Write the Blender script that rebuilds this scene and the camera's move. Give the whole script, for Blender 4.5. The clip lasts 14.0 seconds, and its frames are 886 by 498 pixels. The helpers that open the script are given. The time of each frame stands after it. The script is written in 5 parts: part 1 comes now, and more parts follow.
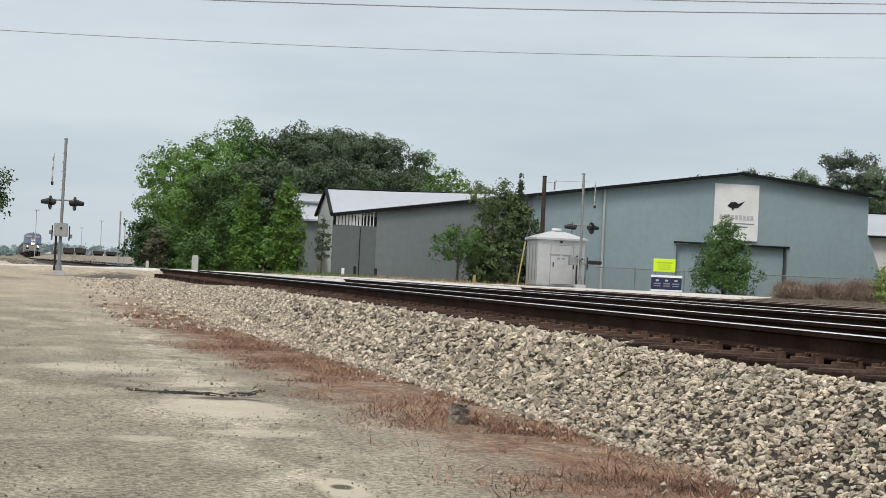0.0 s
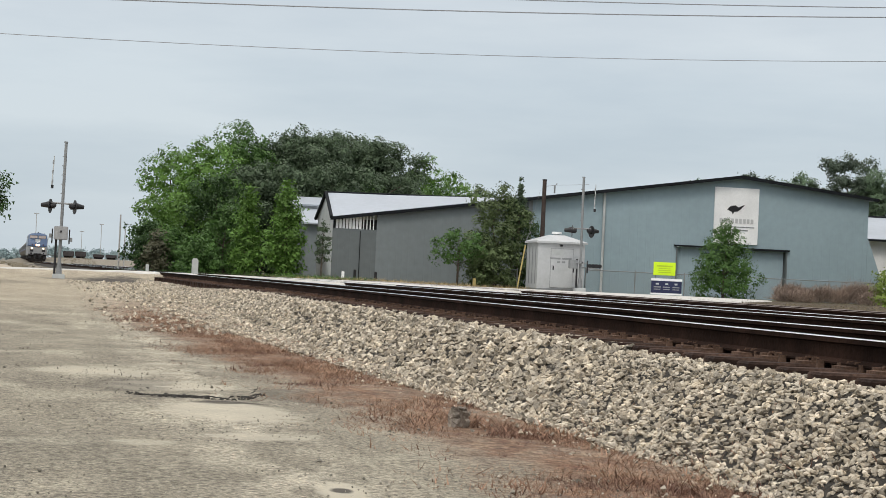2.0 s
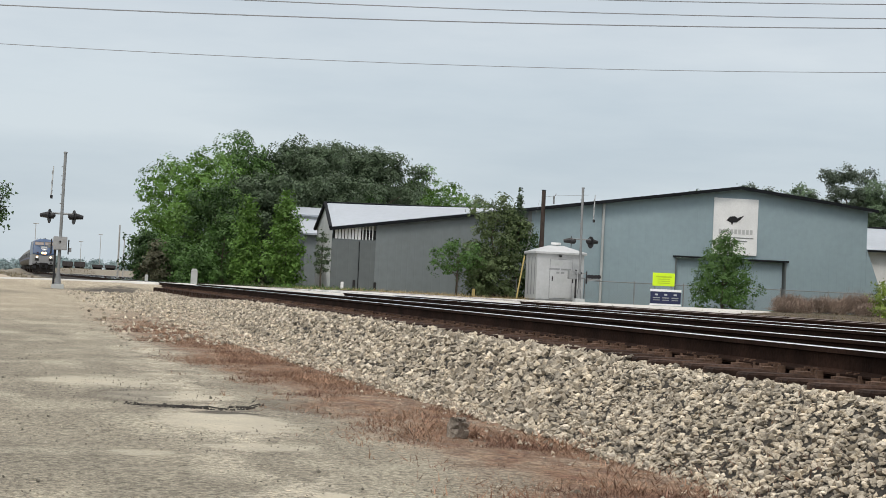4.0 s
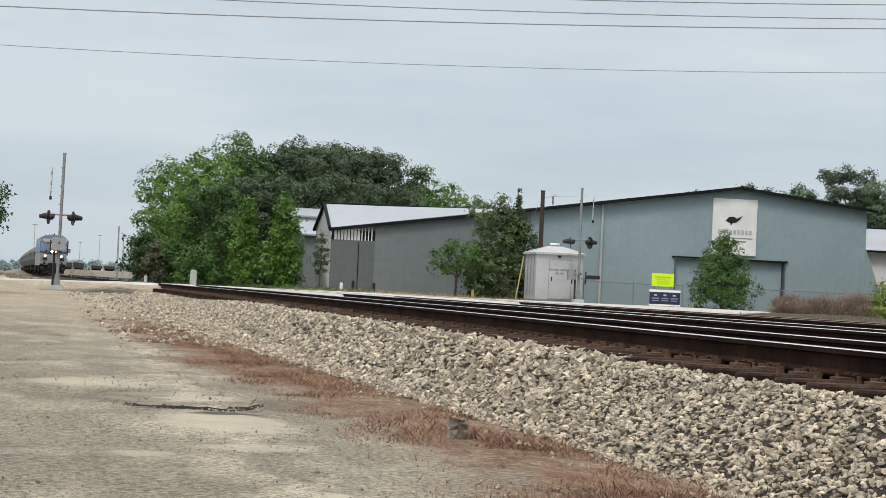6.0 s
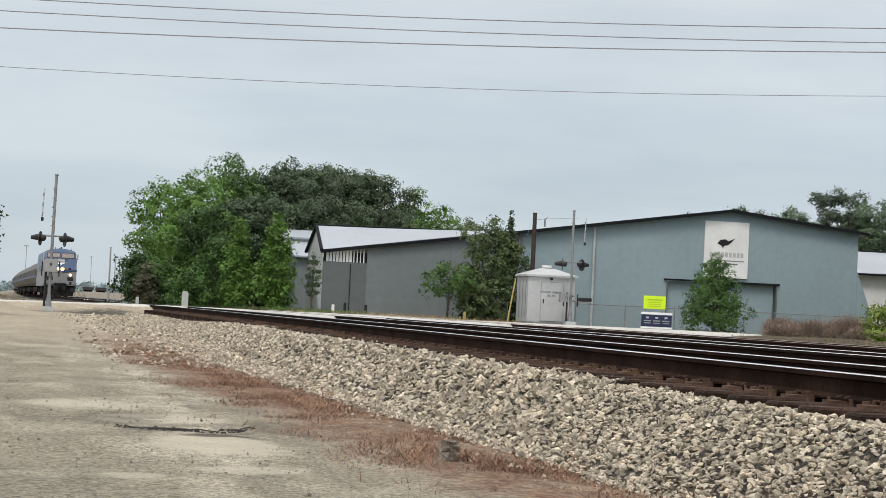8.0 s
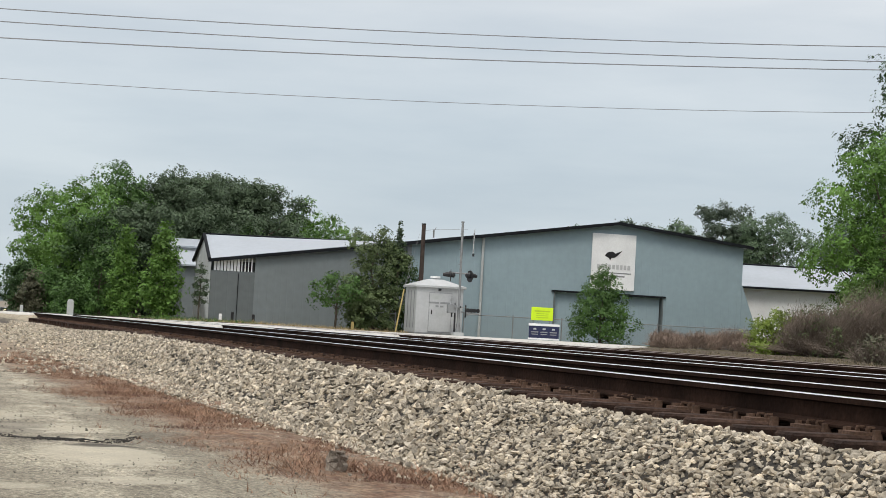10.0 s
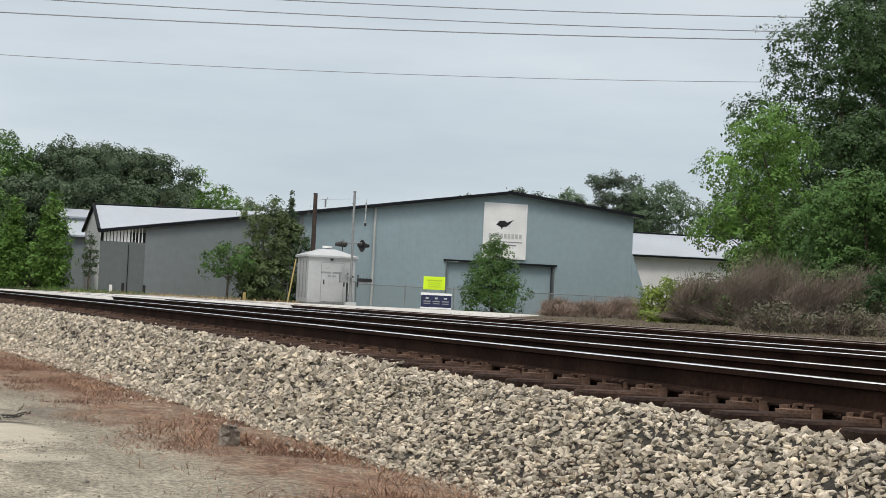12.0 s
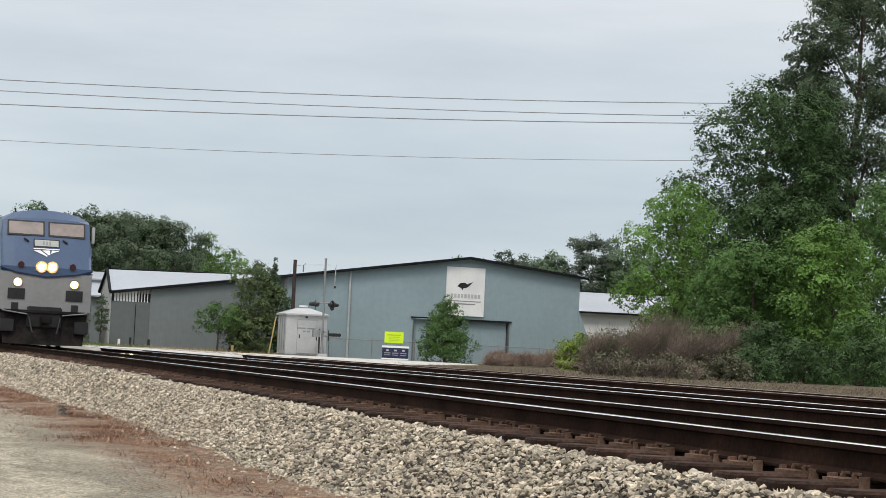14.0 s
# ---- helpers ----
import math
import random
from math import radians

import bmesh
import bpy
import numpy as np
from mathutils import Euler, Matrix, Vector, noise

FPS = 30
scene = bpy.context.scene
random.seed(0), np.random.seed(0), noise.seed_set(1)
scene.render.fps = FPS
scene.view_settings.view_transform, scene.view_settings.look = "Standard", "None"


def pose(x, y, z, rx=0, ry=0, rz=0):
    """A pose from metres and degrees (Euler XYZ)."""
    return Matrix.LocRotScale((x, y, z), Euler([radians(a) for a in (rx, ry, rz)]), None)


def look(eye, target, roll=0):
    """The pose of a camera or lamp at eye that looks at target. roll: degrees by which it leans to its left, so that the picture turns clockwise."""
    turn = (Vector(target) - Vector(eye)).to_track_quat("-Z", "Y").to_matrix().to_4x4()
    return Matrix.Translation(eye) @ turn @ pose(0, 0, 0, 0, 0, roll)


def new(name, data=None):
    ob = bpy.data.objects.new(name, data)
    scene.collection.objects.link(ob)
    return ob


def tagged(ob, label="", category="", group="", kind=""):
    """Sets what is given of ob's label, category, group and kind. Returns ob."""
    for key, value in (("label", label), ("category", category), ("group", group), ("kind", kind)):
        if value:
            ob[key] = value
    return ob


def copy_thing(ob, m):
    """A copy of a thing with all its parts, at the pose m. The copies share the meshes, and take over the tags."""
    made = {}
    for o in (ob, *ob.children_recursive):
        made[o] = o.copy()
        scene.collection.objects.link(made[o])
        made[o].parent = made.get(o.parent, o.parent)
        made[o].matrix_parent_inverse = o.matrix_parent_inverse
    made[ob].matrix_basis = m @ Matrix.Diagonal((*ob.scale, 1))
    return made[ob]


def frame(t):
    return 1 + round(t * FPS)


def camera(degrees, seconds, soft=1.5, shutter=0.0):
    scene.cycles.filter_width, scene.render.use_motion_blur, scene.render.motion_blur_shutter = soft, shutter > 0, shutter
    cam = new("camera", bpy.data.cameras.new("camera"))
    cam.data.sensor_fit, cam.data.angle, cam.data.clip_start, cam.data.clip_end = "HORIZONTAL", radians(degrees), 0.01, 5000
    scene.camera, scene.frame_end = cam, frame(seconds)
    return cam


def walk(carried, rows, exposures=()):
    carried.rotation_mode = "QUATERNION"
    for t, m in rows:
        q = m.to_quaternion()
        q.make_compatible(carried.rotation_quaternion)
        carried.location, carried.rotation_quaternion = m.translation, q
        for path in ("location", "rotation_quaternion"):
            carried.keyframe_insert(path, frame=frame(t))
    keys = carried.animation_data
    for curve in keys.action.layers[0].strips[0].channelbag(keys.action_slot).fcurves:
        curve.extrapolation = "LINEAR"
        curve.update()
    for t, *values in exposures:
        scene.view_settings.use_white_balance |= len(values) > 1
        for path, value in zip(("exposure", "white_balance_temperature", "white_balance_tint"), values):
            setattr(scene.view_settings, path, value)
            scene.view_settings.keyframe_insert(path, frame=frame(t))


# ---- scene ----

# ---- camera ----
cam = camera(25.8, 14.0, soft=0.78)
ROWS = [
    (0, 0.000, 0.000, 1.050, 90.771, -2.612, -11.293),
    (1.5, -0.000, -0.004, 1.051, 90.796, -2.615, -11.292),
    (2, 0.001, 0.004, 1.051, 90.872, -2.622, -11.292),
    (2.5, -0.000, -0.001, 1.053, 90.998, -2.662, -11.314),
    (3, 0.003, 0.007, 1.052, 91.179, -2.660, -11.320),
    (5.5, -0.001, -0.000, 1.050, 91.191, -2.685, -11.320),
    (6, 0.000, -0.002, 1.050, 91.207, -2.618, -11.342),
    (6.5, -0.001, -0.005, 1.051, 91.296, -2.706, -11.387),
    (7, 0.001, -0.002, 1.051, 91.471, -2.727, -11.455),
    (9.5, -0.007, 0.003, 1.052, 92.375, -3.144, -12.836),
    (10, -0.009, -0.002, 1.052, 92.346, -3.095, -14.905),
    (10.5, -0.014, -0.025, 1.053, 92.220, -2.716, -17.328),
    (11, 0.008, -0.010, 1.056, 91.845, -2.559, -18.902),
    (11.5, -0.008, -0.044, 1.071, 91.617, -2.646, -19.059),
    (12, -0.017, -0.035, 1.082, 91.586, -2.746, -18.094),
    (12.5, -0.032, -0.017, 1.101, 91.927, -2.952, -16.712),
    (13, -0.026, -0.011, 1.112, 92.449, -3.099, -16.485),
    (13.5, -0.020, -4.077, 1.131, 92.976, -2.935, -16.730),
    (14, -0.017, -15.511, 1.147, 93.134, -2.735, -16.701),
]
walk(cam, [(r[0], pose(*r[1:])) for r in ROWS])

# ---- sky and light ----
world = bpy.data.worlds.new("overcast_sky")
scene.world = world
world.use_nodes = True
wn, wl = world.node_tree.nodes, world.node_tree.links
wn.clear()
w_out = wn.new("ShaderNodeOutputWorld")
w_bg = wn.new("ShaderNodeBackground")
w_sky = wn.new("ShaderNodeTexSky")
w_sky.sky_type = 'NISHITA'
w_sky.sun_disc = False
w_sky.sun_elevation = radians(58)
w_sky.sun_rotation = radians(200)
w_sky.air_density, w_sky.dust_density = 1.0, 2.0
w_tc = wn.new("ShaderNodeTexCoord")
w_sep = wn.new("ShaderNodeSeparateXYZ")
w_map = wn.new("ShaderNodeMapping")
w_map.inputs["Scale"].default_value = (1.0, 1.0, 5.5)
w_noise = wn.new("ShaderNodeTexNoise")
w_noise.inputs["Scale"].default_value = 3.2
w_noise.inputs["Detail"].default_value = 7.0
w_noise.inputs["Roughness"].default_value = 0.55
w_height = wn.new("ShaderNodeValToRGB")
el = w_height.color_ramp.elements
el[0].position, el[0].color = 0.0, (0.61, 0.69, 0.74, 1)
el[1].position, el[1].color = 1.0, (1.60, 1.57, 1.53, 1)
e = el.new(0.10); e.color = (0.605, 0.685, 0.745, 1)
e = el.new(0.22); e.color = (0.785, 0.815, 0.845, 1)
w_cloud = wn.new("ShaderNodeValToRGB")
ec = w_cloud.color_ramp.elements
ec[0].position, ec[0].color = 0.36, (0.90, 0.92, 0.945, 1)
ec[1].position, ec[1].color = 0.66, (1.12, 1.10, 1.085, 1)
w_mul = wn.new("ShaderNodeMix"); w_mul.data_type = 'RGBA'; w_mul.blend_type = 'MULTIPLY'
w_mul.inputs[0].default_value = 1.0
w_scale = wn.new("ShaderNodeMix"); w_scale.data_type = 'RGBA'; w_scale.blend_type = 'MULTIPLY'
w_scale.inputs[0].default_value = 1.0
w_scale.inputs[7].default_value = (0.1, 0.1, 0.1, 1)
w_mix = wn.new("ShaderNodeMix"); w_mix.data_type = 'RGBA'
w_mix.inputs[0].default_value = 0.9
wl.new(w_tc.outputs["Generated"], w_sep.inputs[0])
wl.new(w_tc.outputs["Generated"], w_map.inputs[0])
wl.new(w_map.outputs[0], w_noise.inputs["Vector"])
wl.new(w_sep.outputs[2], w_height.inputs[0])
wl.new(w_noise.outputs[0], w_cloud.inputs[0])
wl.new(w_height.outputs[0], w_mul.inputs[6])
wl.new(w_cloud.outputs[0], w_mul.inputs[7])
wl.new(w_sky.outputs[0], w_scale.inputs[6])
wl.new(w_scale.outputs[2], w_mix.inputs[6])
wl.new(w_mul.outputs[2], w_mix.inputs[7])
wl.new(w_mix.outputs[2], w_bg.inputs[0])
w_bg.inputs[1].default_value = 1.0
wl.new(w_bg.outputs[0], w_out.inputs[0])

sun = new("sun", bpy.data.lights.new("sun", 'SUN'))
sun.data.energy, sun.data.angle, sun.data.color = 1.5, radians(16), (1.0, 0.94, 0.85)
sun.matrix_world = look((-24, -42, 64), (0, 0, 0))
scene.view_settings.exposure = 0.0

# ---- materials ----


def mat(name, col, rough=0.8, var=0.25, scale=3.0, fine=40.0, bump=0.2, metal=0.0, tint=None, island=False, randomness=0.0, spec=0.4, other=None):
    """Noise at two scales over a base colour, with a fine bump."""
    m = bpy.data.materials.new(name)
    m.use_nodes = True
    n, l = m.node_tree.nodes, m.node_tree.links
    b = n["Principled BSDF"]
    b.inputs["Roughness"].default_value = rough
    b.inputs["Metallic"].default_value = metal
    b.inputs["Specular IOR Level"].default_value = spec
    tc = n.new("ShaderNodeTexCoord")
    n1 = n.new("ShaderNodeTexNoise"); n1.inputs["Scale"].default_value = scale; n1.inputs["Detail"].default_value = 5
    n2 = n.new("ShaderNodeTexNoise"); n2.inputs["Scale"].default_value = fine; n2.inputs["Detail"].default_value = 4
    l.new(tc.outputs["Object"], n1.inputs["Vector"]); l.new(tc.outputs["Object"], n2.inputs["Vector"])
    r1 = n.new("ShaderNodeValToRGB")
    dark = [c * (1 - var) for c in col]
    light = [min(1, c * (1 + var)) for c in (tint or col)]
    r1.color_ramp.elements[0].position, r1.color_ramp.elements[0].color = 0.33, (*dark, 1)
    r1.color_ramp.elements[1].position, r1.color_ramp.elements[1].color = 0.68, (*light, 1)
    l.new(n1.outputs[0], r1.inputs[0])
    r2 = n.new("ShaderNodeMapRange")
    r2.inputs[1].default_value, r2.inputs[2].default_value = 0.3, 0.7
    r2.inputs[3].default_value, r2.inputs[4].default_value = 1 - var * 0.7, 1 + var * 0.7
    l.new(n2.outputs[0], r2.inputs[0])
    mx = n.new("ShaderNodeVectorMath"); mx.operation = 'SCALE'
    l.new(r1.outputs[0], mx.inputs[0]); l.new(r2.outputs[0], mx.inputs["Scale"])
    out = mx.outputs[0]
    if island or randomness:
        src = n.new("ShaderNodeNewGeometry").outputs["Random Per Island"] if island else n.new("ShaderNodeObjectInfo").outputs["Random"]
        r3 = n.new("ShaderNodeMapRange")
        amount = randomness or 0.35
        if other:
            # some of the pieces are of another stone
            spread = n.new("ShaderNodeMath"); spread.operation = 'MULTIPLY'; spread.inputs[1].default_value = 7.31
            part_of = n.new("ShaderNodeMath"); part_of.operation = 'FRACT'
            l.new(src, spread.inputs[0]); l.new(spread.outputs[0], part_of.inputs[0])
            blend = n.new("ShaderNodeMix"); blend.data_type = 'RGBA'; blend.blend_type = 'MULTIPLY'
            blend.inputs[7].default_value = (*other, 1)
            l.new(part_of.outputs[0], blend.inputs[0]); l.new(out, blend.inputs[6])
            out = blend.outputs[2]
        r3.inputs[3].default_value, r3.inputs[4].default_value = 1 - amount, 1 + amount
        l.new(src, r3.inputs[0])
        m2 = n.new("ShaderNodeVectorMath"); m2.operation = 'SCALE'
        l.new(out, m2.inputs[0]); l.new(r3.outputs[0], m2.inputs["Scale"])
        out = m2.outputs[0]
    l.new(out, b.inputs["Base Color"])
    if bump:
        bp = n.new("ShaderNodeBump"); bp.inputs["Strength"].default_value = bump; bp.inputs["Distance"].default_value = 0.02
        l.new(n2.outputs[0], bp.inputs["Height"]); l.new(bp.outputs[0], b.inputs["Normal"])
    return m


def leaf_mat(name, col, var=0.28):
    """Leaves: each island its own green, some light passes through."""
    m = mat(name, col, 0.55, var, 0.35, 2.0, 0.0, island=True, randomness=0.24, spec=0.2)
    n, l = m.node_tree.nodes, m.node_tree.links
    b = n["Principled BSDF"]
    t = n.new("ShaderNodeBsdfTranslucent")
    mx = n.new("ShaderNodeMixShader"); mx.inputs[0].default_value = 0.12
    src = b.inputs["Base Color"].links[0].from_socket
    l.new(src, t.inputs[0])
    l.new(b.outputs[0], mx.inputs[1]); l.new(t.outputs[0], mx.inputs[2])
    l.new(mx.outputs[0], n["Material Output"].inputs[0])
    return m


def glow_mat(name, col, strength):
    m = bpy.data.materials.new(name)
    m.use_nodes = True
    b = m.node_tree.nodes["Principled BSDF"]
    b.inputs["Base Color"].default_value = (*col, 1)
    b.inputs["Emission Color"].default_value = (*col, 1)
    b.inputs["Emission Strength"].default_value = strength
    return m


def ramp(n, a, b, ca, cb):
    r = n.new("ShaderNodeValToRGB")
    r.color_ramp.elements[0].position, r.color_ramp.elements[0].color = a, (*ca, 1)
    r.color_ramp.elements[1].position, r.color_ramp.elements[1].color = b, (*cb, 1)
    return r


def ground_mat():
    """Packed grey dirt with pale sandy patches, grit, dark scrapes, painted bank shade; rough grass past the tracks."""
    m = bpy.data.materials.new("packed_dirt")
    m.use_nodes = True
    n, l = m.node_tree.nodes, m.node_tree.links
    b = n["Principled BSDF"]
    b.inputs["Roughness"].default_value = 0.95
    b.inputs["Specular IOR Level"].default_value = 0.2
    tc = n.new("ShaderNodeTexCoord")
    sep = n.new("ShaderNodeSeparateXYZ"); l.new(tc.outputs["Object"], sep.inputs[0])

    def noisy(scale, detail=6, stretch=(1, 1, 1), rough=0.6):
        mp = n.new("ShaderNodeMapping"); mp.inputs["Scale"].default_value = stretch
        l.new(tc.outputs["Object"], mp.inputs[0])
        t = n.new("ShaderNodeTexNoise"); t.inputs["Scale"].default_value = scale
        t.inputs["Detail"].default_value = detail; t.inputs["Roughness"].default_value = rough
        l.new(mp.outputs[0], t.inputs["Vector"])
        return t.outputs[0]

    def mix(fac, a, c, kind='MIX'):
        x = n.new("ShaderNodeMix"); x.data_type = 'RGBA'; x.blend_type = kind
        for sock, val in ((x.inputs[0], fac), (x.inputs[6], a), (x.inputs[7], c)):
            if isinstance(val, bpy.types.NodeSocket):
                l.new(val, sock)
            elif isinstance(val, tuple):
                sock.default_value = (*val, 1)
            else:
                sock.default_value = val
        return x.outputs[2]

    def calc(op, a, c=0.0, d=0.0):
        x = n.new("ShaderNodeMath"); x.operation = op
        for sock, val in zip(x.inputs, (a, c, d)):
            if isinstance(val, bpy.types.NodeSocket):
                l.new(val, sock)
            else:
                sock.default_value = val
        return x.outputs[0]

    base = ramp(n, 0.35, 0.65, (0.255, 0.233, 0.190), (0.385, 0.350, 0.280))
    l.new(noisy(1.1, 6, (1, 0.45, 1)), base.inputs[0])
    sand = ramp(n, 0.52, 0.66, (0, 0, 0), (1, 1, 1))
    l.new(noisy(0.75, 5, (1.3, 0.55, 1), 0.5), sand.inputs[0])
    sand_here = calc('MULTIPLY', sand.outputs[0], 0.85)
    col = mix(sand_here, base.outputs[0], (0.50, 0.46, 0.37))
    # wheel tracks of pale dust
    lane = calc('SUBTRACT', 1.0, calc('ABSOLUTE', calc('MULTIPLY', calc('SUBTRACT', sep.outputs[0], 1.25), 1.7)))
    lane = calc('MAXIMUM', lane, 0.0)
    dust = ramp(n, 0.44, 0.60, (0, 0, 0), (1, 1, 1))
    l.new(noisy(2.2, 6, (1.2, 0.6, 1), 0.6), dust.inputs[0])
    col = mix(calc('MULTIPLY', calc('MULTIPLY', lane, dust.outputs[0]), 0.9), col, (0.60, 0.55, 0.45))
    # far pale sandy lot by the crossing
    lot = n.new("ShaderNodeMapRange"); lot.inputs[1].default_value, lot.inputs[2].default_value = 33, 52
    l.new(sep.outputs[1], lot.inputs[0])
    col = mix(calc('MULTIPLY', lot.outputs[0], 0.6), col, (0.45, 0.39, 0.30))
    # grit
    grit = ramp(n, 0.38, 0.64, (0.42, 0.42, 0.42), (1.32, 1.3, 1.26))
    l.new(noisy(26, 5, (1, 1, 1), 0.75), grit.inputs[0])
    col = mix(1.0, col, grit.outputs[0], 'MULTIPLY')
    fine = ramp(n, 0.36, 0.66, (0.76, 0.76, 0.76), (1.44, 1.44, 1.42))
    l.new(noisy(75, 3, (1, 1, 1), 0.7), fine.inputs[0])
    col = mix(1.0, col, fine.outputs[0], 'MULTIPLY')
    fleck = ramp(n, 0.62, 0.70, (1, 1, 1), (0.45, 0.43, 0.42))
    l.new(noisy(9, 4, (1, 0.5, 1), 0.7), fleck.inputs[0])
    col = mix(0.8, col, fleck.outputs[0], 'MULTIPLY')

    # dark scrapes worn into the dirt, and painted shade on the crossing's bank
    warp = noisy(3.5, 5)

    def patch_mask(cx, cy, rx, ry):
        dx = calc('DIVIDE', calc('SUBTRACT', sep.outputs[0], cx), rx)
        dy = calc('DIVIDE', calc('SUBTRACT', sep.outputs[1], cy), ry)
        d = calc('ADD', calc('MULTIPLY', dx, dx), calc('MULTIPLY', dy, dy))
        d = calc('ADD', d, calc('MULTIPLY', calc('SUBTRACT', warp, 0.5), 2.2))
        mr = n.new("ShaderNodeMapRange"); mr.inputs[1].default_value, mr.inputs[2].default_value = 1.2, 0.5
        l.new(d, mr.inputs[0])
        return mr.outputs[0]
    for cx, cy, rx, ry, amount in ((1.30, 14.2, 0.55, 0.8, 0.75), (1.0, 17.2, 0.6, 0.7, 0.7), (1.41, 9.25, 0.14, 0.42, 0.9), (1.35, 12.3, 0.35, 0.5, 0.6), (0.5, 19.2, 0.7, 0.8, 0.6), (0.55, 11.6, 0.2, 0.35, 0.5)):
        col = mix(calc('MULTIPLY', patch_mask(cx, cy, rx, ry), amount), col, (0.60, 0.55, 0.44))
    # (2.4, 71.5) and (1.5, 71.0): dark asphalt ramp with its shade painted in
    for cx, cy, rx, ry, amount in ((1.38, 14.95, 0.32, 0.16, 0.85), (1.15, 15.45, 0.5, 0.12, 0.6), (0.75, 17.6, 0.40, 0.5, 0.4), (0.62, 16.9, 0.45, 0.6, 0.45), (1.41, 9.36, 0.062, 0.10, 0.9),
                                   (2.0, 16.3, 0.30, 0.9, 0.45), (2.4, 71.5, 1.5, 4.5, 0.9), (1.5, 71.0, 1.0, 4.0, 0.6), (0.2, 71.5, 0.9, 2.0, 0.45)):
        col = mix(calc('MULTIPLY', patch_mask(cx, cy, rx, ry), amount), col, (0.07, 0.062, 0.055))
    # reddish weedy verge below the ballast
    vx = calc('ADD', sep.outputs[0], calc('MULTIPLY', calc('SUBTRACT', noisy(1.6, 5, (1, 0.5, 1)), 0.5), 1.5))
    vx = calc('ADD', vx, calc('MULTIPLY', calc('MAXIMUM', calc('SUBTRACT', sep.outputs[1], 12.0), 0.0), 0.050))
    inner = n.new("ShaderNodeMapRange"); inner.inputs[1].default_value, inner.inputs[2].default_value = 2.15, 2.8
    l.new(vx, inner.inputs[0])
    weed = ramp(n, 0.36, 0.62, (0.160, 0.078, 0.056), (0.36, 0.235, 0.155))
    l.new(noisy(5.0, 6, (1, 0.5, 1), 0.7), weed.inputs[0])
    weed_col = mix(1.0, weed.outputs[0], grit.outputs[0], 'MULTIPLY')
    near_y = n.new("ShaderNodeMapRange"); near_y.inputs[1].default_value, near_y.inputs[2].default_value = 52, 36
    l.new(sep.outputs[1], near_y.inputs[0])
    thin = ramp(n, 0.40, 0.60, (0.62, 0.62, 0.62), (1.0, 1.0, 1.0))
    l.new(noisy(3.2, 6, (1, 0.6, 1), 0.7), thin.inputs[0])
    col = mix(calc('MULTIPLY', calc('MULTIPLY', inner.outputs[0], near_y.outputs[0]), thin.outputs[0]), col, weed_col)
    # grass and dry weeds past the tracks
    side = n.new("ShaderNodeMapRange"); side.inputs[1].default_value, side.inputs[2].default_value = 15.0, 17.5
    l.new(sep.outputs[0], side.inputs[0])
    grass = ramp(n, 0.40, 0.60, (0.06, 0.075, 0.03), (0.20, 0.165, 0.095))
    l.new(noisy(0.30, 6), grass.inputs[0])
    far = n.new("ShaderNodeMapRange"); far.inputs[1].default_value, far.inputs[2].default_value = 95, 130
    l.new(sep.outputs[1], far.inputs[0])
    col = mix(calc('MULTIPLY', far.outputs[0], 0.8), col, (0.19, 0.172, 0.142))
    yard = n.new("ShaderNodeMapRange"); yard.inputs[1].default_value, yard.inputs[2].default_value = 3.0, 6.5
    l.new(calc('SUBTRACT', sep.outputs[0], calc('MULTIPLY', calc('MAXIMUM', calc('SUBTRACT', sep.outputs[1], 130.0), 0.0), 0.06)), yard.inputs[0])
    side_or_far = calc('MAXIMUM', calc('MULTIPLY', side.outputs[0], yard.outputs[0]), calc('MULTIPLY', far.outputs[0], yard.outputs[0]))
    beyond = n.new("ShaderNodeMapRange"); beyond.inputs[1].default_value, beyond.inputs[2].default_value = 78, 88
    l.new(sep.outputs[1], beyond.inputs[0])
    verge = mix(beyond.outputs[0], (0.115, 0.092, 0.068), grass.outputs[0])
    col = mix(side_or_far, col, mix(1.0, verge, grit.outputs[0], 'MULTIPLY'))
    l.new(col, b.inputs["Base Color"])
    bp = n.new("ShaderNodeBump"); bp.inputs["Strength"].default_value = 0.9; bp.inputs["Distance"].default_value = 0.04
    l.new(noisy(26, 5, (1, 1, 1), 0.75), bp.inputs["Height"]); l.new(bp.outputs[0], b.inputs["Normal"])
    return m


M_GROUND = ground_mat()
M_STONE = mat("ballast_stone", (0.352, 0.318, 0.260), 0.9, 0.30, 7.0, 60.0, 0.5, island=True, randomness=0.50, tint=(0.420, 0.378, 0.312), other=(1.0, 0.95, 0.87))
M_STONE_PART = mat("ballast_stone_loose", (0.352, 0.318, 0.260), 0.9, 0.30, 7.0, 60.0, 0.5, randomness=0.50, tint=(0.420, 0.378, 0.312), other=(1.0, 0.95, 0.87))
M_GRAVEL = mat("loose_gravel", (0.29, 0.265, 0.22), 0.95, 0.3, 7.0, 60.0, 0.3, island=True, randomness=0.55)
# near-black bed: the shade in the gaps between stones is in its colour
M_BED = mat("ballast_bed_shaded_grit", (0.030, 0.026, 0.021), 0.95, 0.5, 9.0, 28.0, 0.9)
M_RAIL = mat("rusty_rail_side", (0.022, 0.0120, 0.0085), 0.95, 0.4, 2.0, 30.0, 0.3, spec=0.06)
M_HEAD = mat("polished_rail_head", (0.98, 0.965, 0.94), 0.10, 0.08, 1.0, 30.0, 0.0, metal=1.0)
M_RUSTHEAD = mat("dull_rail_head", (0.30, 0.25, 0.22), 0.5, 0.2, 2.0, 30.0, 0.1, metal=0.6)
